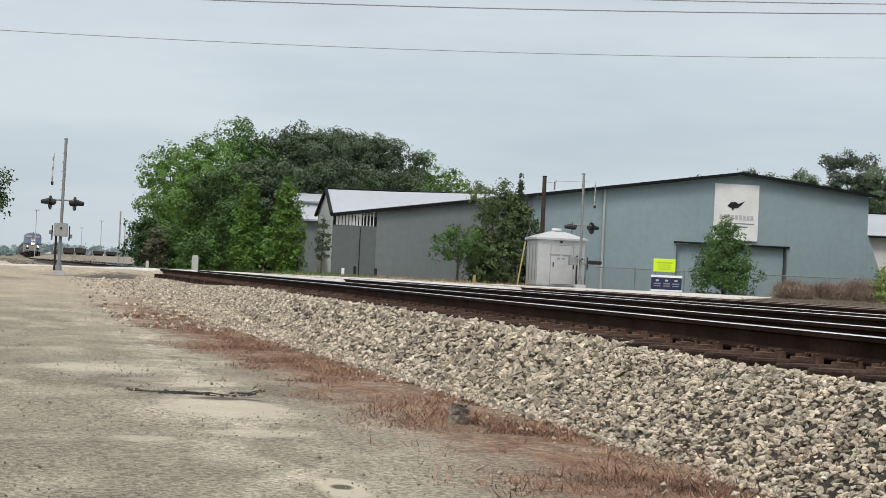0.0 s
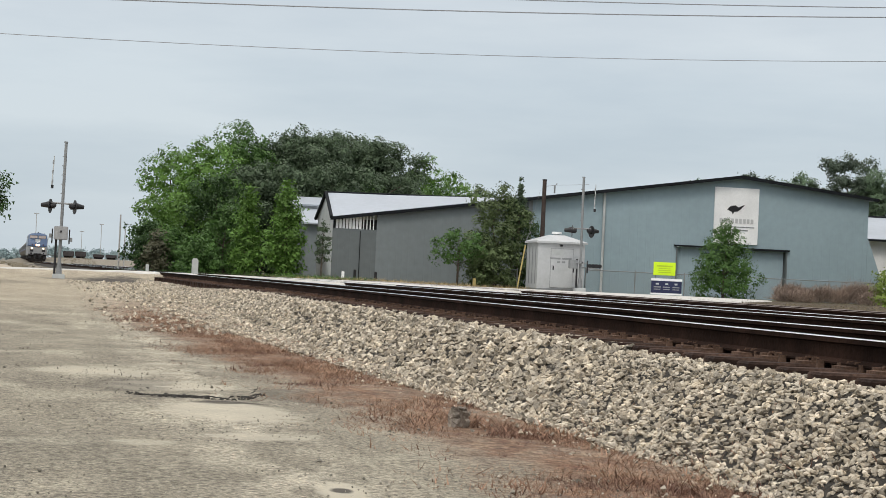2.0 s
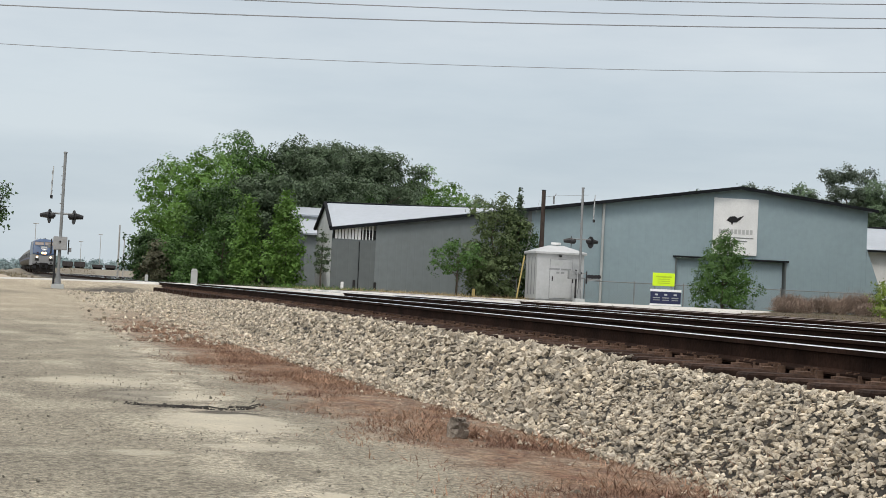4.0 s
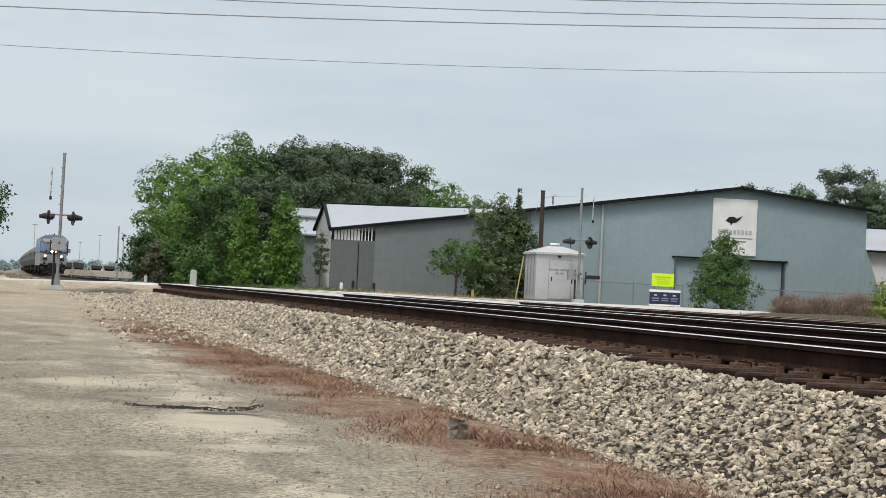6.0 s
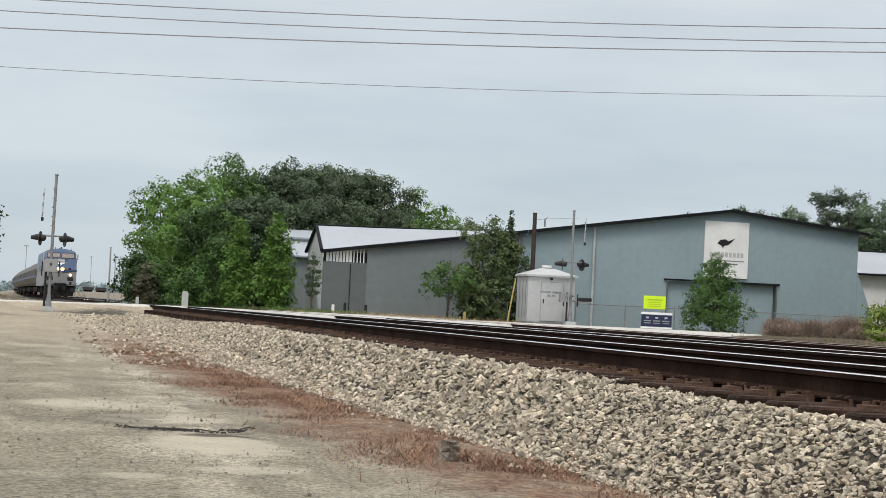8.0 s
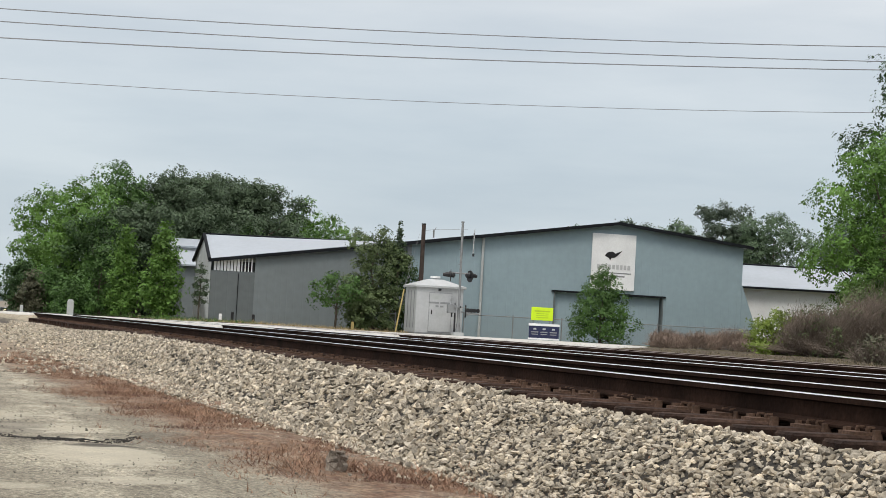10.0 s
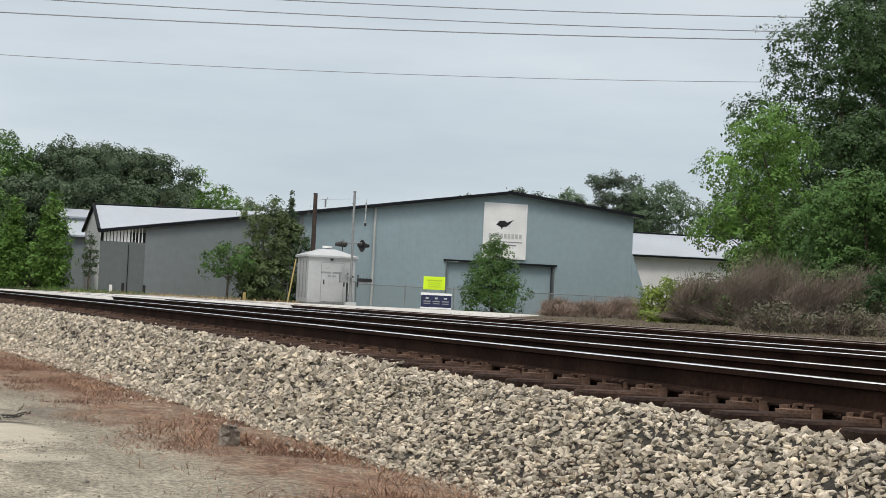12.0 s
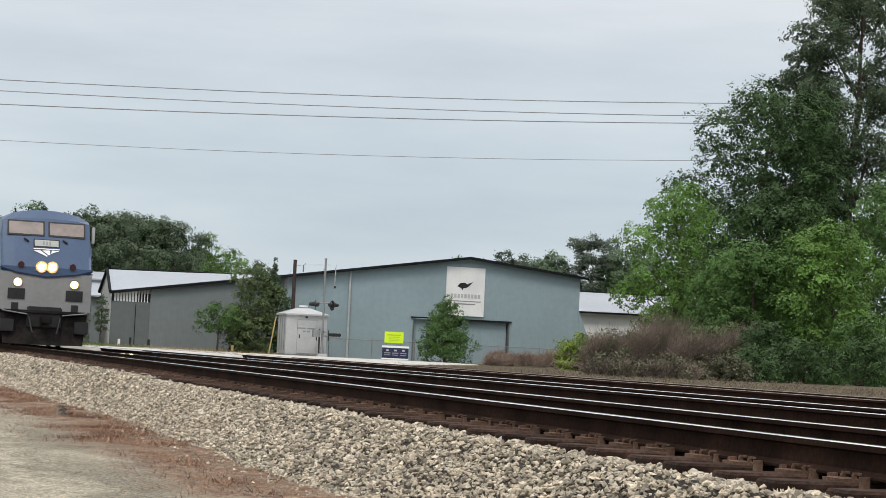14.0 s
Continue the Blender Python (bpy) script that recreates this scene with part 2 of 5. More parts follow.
M_TIE = mat("creosoted_tie", (0.026, 0.015, 0.012), 0.95, 0.5, 4.0, 35.0, 0.5, spec=0.15, randomness=0.35, tint=(0.058, 0.036, 0.027))
M_PLATE = mat("rusty_tie_plate", (0.125, 0.078, 0.056), 0.95, 0.4, 6.0, 50.0, 0.4, spec=0.15, randomness=0.25)
M_ROAD = mat("worn_concrete_road", (0.50, 0.485, 0.455), 0.9, 0.14, 0.5, 8.0, 0.2)
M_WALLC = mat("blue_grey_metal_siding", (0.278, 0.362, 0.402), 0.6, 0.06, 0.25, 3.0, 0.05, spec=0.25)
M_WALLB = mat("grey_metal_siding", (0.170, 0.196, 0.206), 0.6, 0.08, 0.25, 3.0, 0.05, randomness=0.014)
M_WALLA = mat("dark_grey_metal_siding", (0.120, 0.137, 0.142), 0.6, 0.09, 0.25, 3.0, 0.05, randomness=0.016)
M_ROOF = mat("pale_metal_roof", (0.36, 0.395, 0.44), 0.45, 0.06, 0.3, 4.0, 0.05, metal=0.1)
M_TRIM = mat("black_roof_trim", (0.014, 0.016, 0.019), 0.8, 0.2, 1.0, 8.0, 0.05, spec=0.08)
M_WHITE = mat("white_paint", (0.80, 0.81, 0.82), 0.6, 0.06, 1.0, 12.0, 0.05)
M_WHITE2 = mat("weathered_white_siding", (0.42, 0.44, 0.44), 0.7, 0.10, 0.5, 5.0, 0.1)
M_HUT = mat("white_aluminium_case", (0.44, 0.455, 0.465), 0.5, 0.07, 1.5, 10.0, 0.05)
M_GALV = mat("galvanised_steel", (0.24, 0.25, 0.255), 0.6, 0.15, 3.0, 20.0, 0.1, metal=0.35)
M_CASE = mat("grey_painted_case", (0.30, 0.305, 0.31), 0.6, 0.1, 3.0, 20.0, 0.05)
M_BLACK = mat("black_paint", (0.015, 0.015, 0.017), 0.5, 0.3, 3.0, 20.0, 0.1)
M_DARK = mat("dark_opening", (0.02, 0.022, 0.024), 0.7, 0.2, 3.0, 20.0, 0.0)
M_PALEINK = mat("pale_grey_lettering", (0.48, 0.49, 0.50), 0.6, 0.1, 3.0, 20.0, 0.0)
M_INK = mat("grey_lettering", (0.25, 0.26, 0.27), 0.6, 0.1, 3.0, 20.0, 0.0)
M_YELLOW = mat("fluorescent_yellow_sign", (0.62, 0.86, 0.02), 0.5, 0.04, 1.0, 10.0, 0.0)
M_NAVY = mat("navy_banner", (0.016, 0.022, 0.07), 0.6, 0.1, 1.0, 10.0, 0.0)
M_GUY = mat("yellow_guy_guard", (0.46, 0.36, 0.14), 0.6, 0.1, 2.0, 10.0, 0.0)
M_WOOD = mat("weathered_pole_wood", (0.05, 0.036, 0.03), 0.9, 0.3, 3.0, 25.0, 0.4)
M_POLEGREY = mat("grey_pole_wood", (0.36, 0.355, 0.34), 0.9, 0.2, 3.0, 25.0, 0.3)
M_BARK = mat("tree_bark", (0.085, 0.068, 0.052), 0.95, 0.3, 4.0, 20.0, 0.5)
M_TWIG = mat("bare_twigs", (0.190, 0.155, 0.126), 0.95, 0.3, 1.0, 6.0, 0.0, island=True, randomness=0.4)
M_DRYTWIG = mat("dry_weed_stalks", (0.27, 0.205, 0.165), 0.95, 0.3, 1.0, 6.0, 0.0, island=True, randomness=0.35)
M_WIRE = mat("overhead_wire", (0.25, 0.255, 0.27), 0.6, 0.1, 1.0, 5.0, 0.0)
M_WEED = mat("dry_red_weeds", (0.165, 0.084, 0.062), 0.9, 0.3, 1.2, 8.0, 0.0, island=True, randomness=0.5, tint=(0.28, 0.180, 0.120))
M_DRYWEED = mat("brown_dry_weeds", (0.15, 0.125, 0.075), 0.95, 0.35, 0.5, 8.0, 0.0, island=True, randomness=0.5)
M_STRAW = mat("dry_straw_grass", (0.34, 0.265, 0.14), 0.9, 0.3, 0.4, 8.0, 0.0, island=True, randomness=0.4)
M_ROCKM = mat("dark_grey_rock", (0.20, 0.170, 0.140), 0.95, 0.4, 9.0, 60.0, 0.8)
M_SAND = mat("sand_heap", (0.33, 0.28, 0.22), 0.95, 0.2, 0.8, 10.0, 0.3)
L_BRIGHT = leaf_mat("spring_leaves", (0.112, 0.214, 0.044))
L_MID = leaf_mat("green_leaves", (0.068, 0.136, 0.035))
L_DARK = leaf_mat("pine_needles", (0.080, 0.116, 0.066))
L_DEEP = leaf_mat("deep_green_leaves", (0.043, 0.084, 0.027))
L_YELLOW = leaf_mat("yellow_green_leaves", (0.19, 0.26, 0.05))
L_OLIVE = leaf_mat("olive_green_leaves", (0.108, 0.148, 0.062))
# far leaves and needles with aerial haze mixed into their colour
L_HAZELEAF = leaf_mat("haze_paled_green_leaves", (0.105, 0.158, 0.090), 0.2)
L_HAZEPINE = leaf_mat("haze_paled_pine_needles", (0.082, 0.110, 0.078), 0.2)
L_BROWN = leaf_mat("brownish_leaves", (0.092, 0.092, 0.056))
# pale and bluish: distance haze is painted into the leaf colour
L_HAZY = leaf_mat("far_hazy_leaves", (0.27, 0.35, 0.36), 0.08)
# train
M_BLUE = mat("blue_loco_paint", (0.052, 0.090, 0.170), 0.35, 0.06, 1.0, 8.0, 0.0)
M_SILVER = mat("silver_grey_loco_paint", (0.235, 0.240, 0.245), 0.45, 0.08, 1.0, 8.0, 0.0)
M_STAINLESS = mat("fluted_stainless", (0.105, 0.098, 0.078), 0.5, 0.15, 0.6, 10.0, 0.05, metal=0.15)
M_GRIME = mat("underframe_grime", (0.018, 0.016, 0.015), 0.9, 0.4, 3.0, 20.0, 0.2, spec=0.12)
M_NAVYLINE = mat("dark_blue_line", (0.012, 0.018, 0.05), 0.4, 0.1, 1.0, 8.0, 0.0)
M_GLASS = mat("windscreen_glass", (0.22, 0.18, 0.165), 0.08, 0.15, 1.5, 3.0, 0.0, spec=1.0)
M_LAMP = glow_mat("lit_headlamp", (1.0, 0.80, 0.48), 26.0)
M_DITCH = glow_mat("lit_ditch_lamp", (1.0, 0.74, 0.38), 15.0)
# dim emission for discs that imitate the glow round the lit lamps
M_HALO = glow_mat("warm_lamp_halo", (0.80, 0.44, 0.20), 0.30)
M_REDLENS = mat("dark_red_lens", (0.045, 0.008, 0.010), 0.3, 0.1, 3.0, 20.0, 0.0)
M_STRIPE = mat("car_blue_stripe", (0.02, 0.04, 0.13), 0.4, 0.1, 1.0, 8.0, 0.0)
M_FREIGHT = mat("dark_freight_car", (0.045, 0.04, 0.04), 0.8, 0.3, 0.3, 3.0, 0.1)

# ---- builders ----


def sm(a, b, v):
    t = np.clip((np.asarray(v, float) - a) / (b - a), 0, 1)
    return t * t * (3 - 2 * t)


def bend(y):
    """How far the tracks have swung to the left at y."""
    y = np.asarray(y, float)
    k = 0.0006
    a = np.clip(y - 25, 0, 60)
    far = np.clip(y - 85, 0, None)
    more = np.clip(y - 200, 0, 220)
    return -(k / 2 * a * a) - k * 60 * far + 0.00003 * more * more + 0.012 * np.clip(y - 420, 0, None)


TRACK = 5.69
RAIL_Z = 0.795


def ground_z(x, y):
    x, y = np.asarray(x, float), np.asarray(y, float)
    left = 0.40 * sm(28, 72, y) + 0.30 * sm(-14, 1.5, x) * sm(73, 78, y) * (1 - sm(83, 92, y))
    right = 0.70 + 0 * x
    xr = x - bend(y)
    t = sm(3.6, 15.5, xr)
    z = left * (1 - t) + right * t
    return z + 1.1 * sm(180, 420, y) * sm(9, 16, xr + 0.02 * y)


def mesh_np(name, verts, faces, materials, smooth=False, idx=None):
    me = bpy.data.meshes.new(name)
    me.from_pydata(np.asarray(verts).tolist(), [], faces.tolist() if hasattr(faces, "tolist") else faces)
    for m in (materials if isinstance(materials, (list, tuple)) else [materials]):
        me.materials.append(m)
    if idx is not None:
        me.polygons.foreach_set("material_index", np.asarray(idx, dtype=np.int32))
    if smooth:
        me.polygons.foreach_set("use_smooth", np.ones(len(me.polygons), dtype=bool))
    me.update()
    return me


def part(name, bm, material, parent=None, label="", smooth=False):
    """One bmesh as one mesh object under a thing or a part."""
    me = bpy.data.meshes.new(name)
    bm.to_mesh(me)
    bm.free()
    for m in (material if isinstance(material, (list, tuple)) else [material]):
        me.materials.append(m)
    if smooth:
        me.polygons.foreach_set("use_smooth", np.ones(len(me.polygons), dtype=bool))
    ob = new(name, me)
    if parent is not None:
        ob.parent = parent
    if label:
        ob["label"] = label
    return ob


def share(name, me, parent, m=None):
    ob = new(name, me)
    ob.parent = parent
    if m is not None:
        ob.matrix_basis = m
    return ob


def thing(name, x, y, z, label, category, group="", rz=0, kind=""):
    ob = new(name)
    ob.empty_display_size = 0.2
    ob.matrix_basis = pose(x, y, z, 0, 0, rz)
    return tagged(ob, label, category, group, kind)


def box(x0, y0, z0, x1, y1, z1, bevel=0.0, bm=None):
    own = bm is None
    bm = bmesh.new() if own else bm
    r = bmesh.ops.create_cube(bm, size=1)
    for v in r["verts"]:
        v.co = Vector(((x0 + x1) / 2 + v.co.x * (x1 - x0), (y0 + y1) / 2 + v.co.y * (y1 - y0), (z0 + z1) / 2 + v.co.z * (z1 - z0)))
    if bevel and own:
        bmesh.ops.bevel(bm, geom=list(bm.edges), offset=bevel, segments=2, affect='EDGES')
    return bm


def tube(p, q, r0, r1=None, sides=10, bm=None):
    """A tapered rod from p to q."""
    bm = bm or bmesh.new()
    p, q = Vector(p), Vector(q)
    d = q - p
    m = Matrix.Translation((p + q) / 2) @ d.to_track_quat('Z', 'Y').to_matrix().to_4x4()
    bmesh.ops.create_cone(bm, cap_ends=True, segments=sides, radius1=r0, radius2=r0 if r1 is None else r1, depth=d.length, matrix=m)
    return bm


def disc(c, r, depth, axis='Y', sides=16, bm=None, r2=None):
    a = Vector(c)
    off = {'X': Vector((depth / 2, 0, 0)), 'Y': Vector((0, depth / 2, 0)), 'Z': Vector((0, 0, depth / 2))}[axis]
    return tube(a - off, a + off, r, r2, sides, bm)


def prism(points, y0, y1, bm=None):
    """An outline in x and z, as a slab from y0 to y1."""
    bm = bm or bmesh.new()
    a = [bm.verts.new((x, y0, z)) for x, z in points]
    b = [bm.verts.new((x, y1, z)) for x, z in points]
    bm.faces.new(a[::-1]); bm.faces.new(b)
    for i in range(len(points)):
        j = (i + 1) % len(points)
        bm.faces.new((a[i], a[j], b[j], b[i]))
    bmesh.ops.recalc_face_normals(bm, faces=list(bm.faces))
    return bm


def sheet(corners, thick=0.06):
    """A flat slab through four corners, thickened downwards."""
    bm = bmesh.new()
    a = [bm.verts.new(c) for c in corners]
    b = [bm.verts.new((c[0], c[1], c[2] - thick)) for c in corners]
    bm.faces.new(a); bm.faces.new(b[::-1])
    n = len(corners)
    for i in range(n):
        bm.faces.new((a[i], b[i], b[(i + 1) % n], a[(i + 1) % n]))
    bmesh.ops.recalc_face_normals(bm, faces=list(bm.faces))
    return bm


# ---- ground ----
rng = np.random.default_rng(7)


def dirt_lump(x, y):
    """Small unevenness of the driven dirt."""
    return noise.noise((x * 0.9, y * 0.5, 0)) * 0.035 + noise.noise((x * 3.1, y * 1.9, 4)) * 0.016


def build_ground():
    xs = np.unique(np.concatenate([np.linspace(-1500, -60, 14), np.linspace(-60, -6, 28), np.arange(-6, 4.2, 0.12), np.linspace(4.2, 60, 60), np.linspace(60, 1800, 14)]))
    ys = np.unique(np.concatenate([np.linspace(-400, -25, 14), np.arange(-25, 8, 0.6), np.arange(8, 34, 0.13), np.arange(34, 130, 1.2), np.linspace(130, 500, 40), np.linspace(520, 3500, 12)]))
    X, Y = np.meshgrid(xs, ys)
    Z = ground_z(X, Y)
    lumps = np.array([dirt_lump(x, y) for x, y in zip(X.ravel(), Y.ravel())]).reshape(X.shape)
    Z = Z + lumps * (X < 4)
    # a small worn hollow
    Z -= 0.006 * np.exp(-((X - 1.41) / 0.10) ** 2 - ((Y - 9.36) / 0.12) ** 2)
    nx, ny = len(xs), len(ys)
    i = np.arange(nx * ny).reshape(ny, nx)
    f = np.stack([i[:-1, :-1], i[:-1, 1:], i[1:, 1:], i[1:, :-1]], -1).reshape(-1, 4)
    ob = new("ground", mesh_np("ground", np.stack([X, Y, Z], -1).reshape(-1, 3), f, M_GROUND, True))
    return tagged(ob, "packed grey dirt with pale sandy patches and weeds", "ground", kind="structure")


build_ground()


def lane_strip(name, xs, ys, zf, material, thick=0.12):
    """A strip of road as a slab on a grid."""
    X, Y = np.meshgrid(xs, ys)
    Z = zf(X, Y)
    nx, ny = len(xs), len(ys)
    i = np.arange(nx * ny).reshape(ny, nx)
    f = np.stack([i[:-1, :-1], i[:-1, 1:], i[1:, 1:], i[1:, :-1]], -1).reshape(-1, 4)
    return new(name, mesh_np(name, np.stack([X, Y, Z], -1).reshape(-1, 3), f, material, True))


def bed_profile(xr):
    """Height of the ballast over the distance from the near track's middle."""
    xp = [-2.45, -2.04, -1.40, -1.2, 1.3, 2.2, 2.7, 5.4, 6.3, 7.6, 10.6, 11.3]
    zp = [-0.10, 0.0, 0.532, 0.552, 0.552, 0.50, 0.555, 0.555, 0.52, 0.56, 0.56, 0.45]
    return np.interp(xr, xp, zp)


def bed_z(x, y):
    xr = x - TRACK - bend(y)
    lift = 0.40 * sm(28, 72, y) * (1 - sm(-2.04, -1.40, xr))
    worn = 0.13 * sm(42, 58, y) * sm(-2.04, -1.40, xr) * (1 - sm(-1.15, -0.95, xr))
    return bed_profile(xr) + lift - worn


def road_z(x, y):
    c = TRACK + bend(y)
    xr = x - c
    over = sm(-3.2, -2.0, xr) * (1 - sm(11.0, 13.0, xr))
    near = np.interp(xr, [-4.0, 2.3, 2.9, 9.0, 11.8, 25.4, 26.2], [77.8, 77.8, 58.5, 56.0, 49.5, 78.5, 90.0])
    g = np.where((xr > -2.6) & (xr < 11.3), np.maximum(ground_z(x, y), bed_z(x, y)), ground_z(x, y))
    full = (g + 0.04) * (1 - over) + 0.782 * over
    edge = sm(0.0, 0.5, y - near) * (1 - np.where(xr < 9, sm(82.2, 82.8, y), sm(87.2, 87.9, y)))
    return g - 0.3 + (full - g + 0.3) * edge


tagged(lane_strip("road", np.concatenate([np.linspace(-120, -4, 50), np.linspace(-3.5, 34, 110)]), np.linspace(49.0, 88.0, 130), road_z, M_ROAD), "pale worn concrete road over the tracks", "road", kind="structure")

# ---- ballast ----


def build_bed():
    ys = np.unique(np.concatenate([np.arange(-40, 60, 0.5), np.arange(60, 520, 4.0)]))
    xr = np.array([-2.45, -2.04, -1.88, -1.7, -1.40, -1.2, -0.4, 0.4, 1.3, 2.2, 2.7, 4.0, 5.4, 6.3, 7.6, 9.0, 10.6, 11.3])
    XR, Y = np.meshgrid(xr, ys)
    X = XR + TRACK + bend(Y)
    Z = bed_z(X, Y)
    nx, ny = len(xr), len(ys)
    i = np.arange(nx * ny).reshape(ny, nx)
    f = np.stack([i[:-1, :-1], i[:-1, 1:], i[1:, 1:], i[1:, :-1]], -1).reshape(-1, 4)
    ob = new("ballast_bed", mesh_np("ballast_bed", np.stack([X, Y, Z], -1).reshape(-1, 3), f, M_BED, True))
    return tagged(ob, "bed of crushed grey and tan ballast stone", "ballast", kind="structure")


BED = build_bed()


def stone_shapes(n):
    shapes = []
    for k in range(n):
        bm = bmesh.new()
        bmesh.ops.create_icosphere(bm, subdivisions=1, radius=0.5)
        r = np.random.default_rng(100 + k)
        stretch = np.array([1.0, r.uniform(0.65, 0.95), r.uniform(0.38, 0.62)])
        v = np.array([list(x.co) for x in bm.verts]) * r.uniform(0.72, 1.22, (12, 1))
        v += r.normal(0, 0.05, v.shape)
        f = np.array([[x.index for x in q.verts] for q in bm.faces])
        bm.free()
        shapes.append((v * stretch, f))
    return shapes


SHAPES = stone_shapes(14)


def chip_shapes(n):
    """Small six-cornered stone chips."""
    out = []
    f = np.array([(0, 2, 4), (2, 1, 4), (1, 3, 4), (3, 0, 4), (2, 0, 5), (1, 2, 5), (3, 1, 5), (0, 3, 5)])
    for k in range(n):
        r = np.random.default_rng(200 + k)
        v = np.array([(0.5, 0, 0), (-0.5, 0, 0), (0, 0.42, 0), (0, -0.42, 0), (0, 0, 0.40), (0, 0, -0.36)]) * r.uniform(0.8, 1.25, (6, 1)) + r.normal(0, 0.10, (6, 3))
        out.append((v, f))
    return out


CHIPS = chip_shapes(14)


def random_turns(n, r):
    yaw, lean, way = r.random(n) * 2 * np.pi, r.normal(0, 0.6, n), r.random(n) * 2 * np.pi
    cy, sy, cl, sl = np.cos(yaw / 2), np.sin(yaw / 2), np.cos(lean / 2), np.sin(lean / 2)
    ax, ay = np.cos(way) * sl, np.sin(way) * sl
    q = np.stack([cl * cy, ax * cy + ay * sy, ay * cy - ax * sy, cl * sy], 1)
    w, x, y, z = q.T
    return np.stack([np.stack([1 - 2 * (y * y + z * z), 2 * (x * y - z * w), 2 * (x * z + y * w)], -1),
                     np.stack([2 * (x * y + z * w), 1 - 2 * (x * x + z * z), 2 * (y * z - x * w)], -1),
                     np.stack([2 * (x * z - y * w), 2 * (y * z + x * w), 1 - 2 * (x * x + y * y)], -1)], 1)


def scatter(name, pts, sizes, material, seed, shapes=None):
    """Loose stones at the places given, in one mesh."""
    shapes = shapes or SHAPES
    r = np.random.default_rng(seed)
    n = len(pts)
    turns = random_turns(n, r)
    pick = r.integers(0, len(shapes), n)
    V, F, at0 = [], [], 0
    for k, (v, f) in enumerate(shapes):
        ids = np.nonzero(pick == k)[0]
        if not len(ids):
            continue
        w = np.einsum('nij,vj->nvi', turns[ids], v) * sizes[ids][:, None, None] + pts[ids][:, None, :]
        V.append(w.reshape(-1, 3))
        F.append((f[None] + (np.arange(len(ids)) * len(v))[:, None, None] + at0).reshape(-1, 3))
        at0 += len(ids) * len(v)
    return new(name, mesh_np(name, np.concatenate(V), np.concatenate(F), material))


def bed_points(n, y0, y1, x0, x1, r, power=1.0):
    y = y0 + (y1 - y0) * r.random(n) ** power
    xr = r.uniform(x0, x1, n)
    x = xr + TRACK + bend(y)
    return np.stack([x, y, bed_z(x, y)], -1)


def build_ballast():
    r = np.random.default_rng(11)
    a = bed_points(15500, -12, 14.5, -2.07, -1.22, r)
    crib = bed_points(3000, -8, 40, -1.24, -0.86, r)
    near = np.concatenate([a, crib])
    size = np.concatenate([r.uniform(0.030, 0.072, len(a)), r.uniform(0.03, 0.05, len(crib))])
    near[:, 2] += size * r.uniform(-0.15, 0.30, len(near))
    near[len(a):, 2] -= 0.012
    ob = scatter("ballast_stones", near, size, M_STONE, 12)
    ob.parent = BED
    tagged(ob, "crushed grey and tan ballast stones", kind="stuff")
    b = bed_points(18500, 14.5, 74, -2.10, -1.2, r, 1.2)
    toe = bed_points(3600, -12, 44, -2.8, -1.98, r)
    toe = toe[r.random(len(toe)) < ((toe[:, 0] - TRACK - bend(toe[:, 1]) + 2.8) / 0.82) ** 1.5 + 0.06]
    toe[:, 2] = np.maximum(ground_z(toe[:, 0], toe[:, 1]), toe[:, 2])
    between = bed_points(5000, 10, 75, 1.3, 2.7, r)
    fill = bed_points(13500, -12, 14.5, -2.12, -1.22, r)
    fill[:, 2] = np.maximum(ground_z(fill[:, 0], fill[:, 1]), fill[:, 2])
    # rubble spread over the dirt towards the crossing
    rubble = bed_points(4500, 30, 68, -5.0, -2.2, r)
    rubble = rubble[r.random(len(rubble)) < (rubble[:, 0] - TRACK - bend(rubble[:, 1]) + 5.0) / 2.8]
    rubble[:, 2] = np.maximum(ground_z(rubble[:, 0], rubble[:, 1]), rubble[:, 2])
    # thin spread of stones below the slope, wider with distance
    ay = 14 + 30 * r.random(5200)
    ax = 3.68 - (0.10 + 0.040 * (ay - 12)) * r.random(5200) ** 1.3
    thrown = np.stack([ax, ay, ground_z(ax, ay)], -1)
    rest = np.concatenate([b, toe, between, fill, rubble, thrown])
    size = np.concatenate([r.uniform(0.042, 0.090, len(b)), r.uniform(0.016, 0.05, len(toe)), r.uniform(0.05, 0.08, len(between)), r.uniform(0.022, 0.050, len(fill)), r.uniform(0.03, 0.10, len(rubble)), r.uniform(0.03, 0.07, len(thrown))])
    rest[:, 2] += size * r.uniform(-0.12, 0.38, len(rest))
    ob = scatter("ballast_chips", rest, size, M_STONE, 14, CHIPS)
    ob.parent = BED
    tagged(ob, "crushed grey and tan ballast chips", kind="stuff")
    # pebbles lying about on the dirt
    n = 15000
    x = r.uniform(-3.4, 3.1, n); y = 6.5 + 36 * r.random(n) ** 1.25
    s = r.uniform(0.006, 0.018, n) * (1 + 1.0 * (r.random(n) > 0.96))
    p = np.stack([x, y, ground_z(x, y) + s * 0.1], -1)
    tagged(scatter("gravel", p, s, M_GRAVEL, 13, CHIPS), "small loose grey gravel on the dirt", "gravel", kind="stuff")


build_ballast()

# ---- tracks ----
RAIL_PROFILE = [(-0.070, 0.0), (0.070, 0.0), (0.070, 0.012), (0.012, 0.035), (0.010, 0.125), (0.036, 0.135), (0.036, 0.166), (0.029, 0.172),
                (-0.029, 0.172), (-0.036, 0.166), (-0.036, 0.135), (-0.010, 0.125), (-0.012, 0.035), (-0.070, 0.012)]


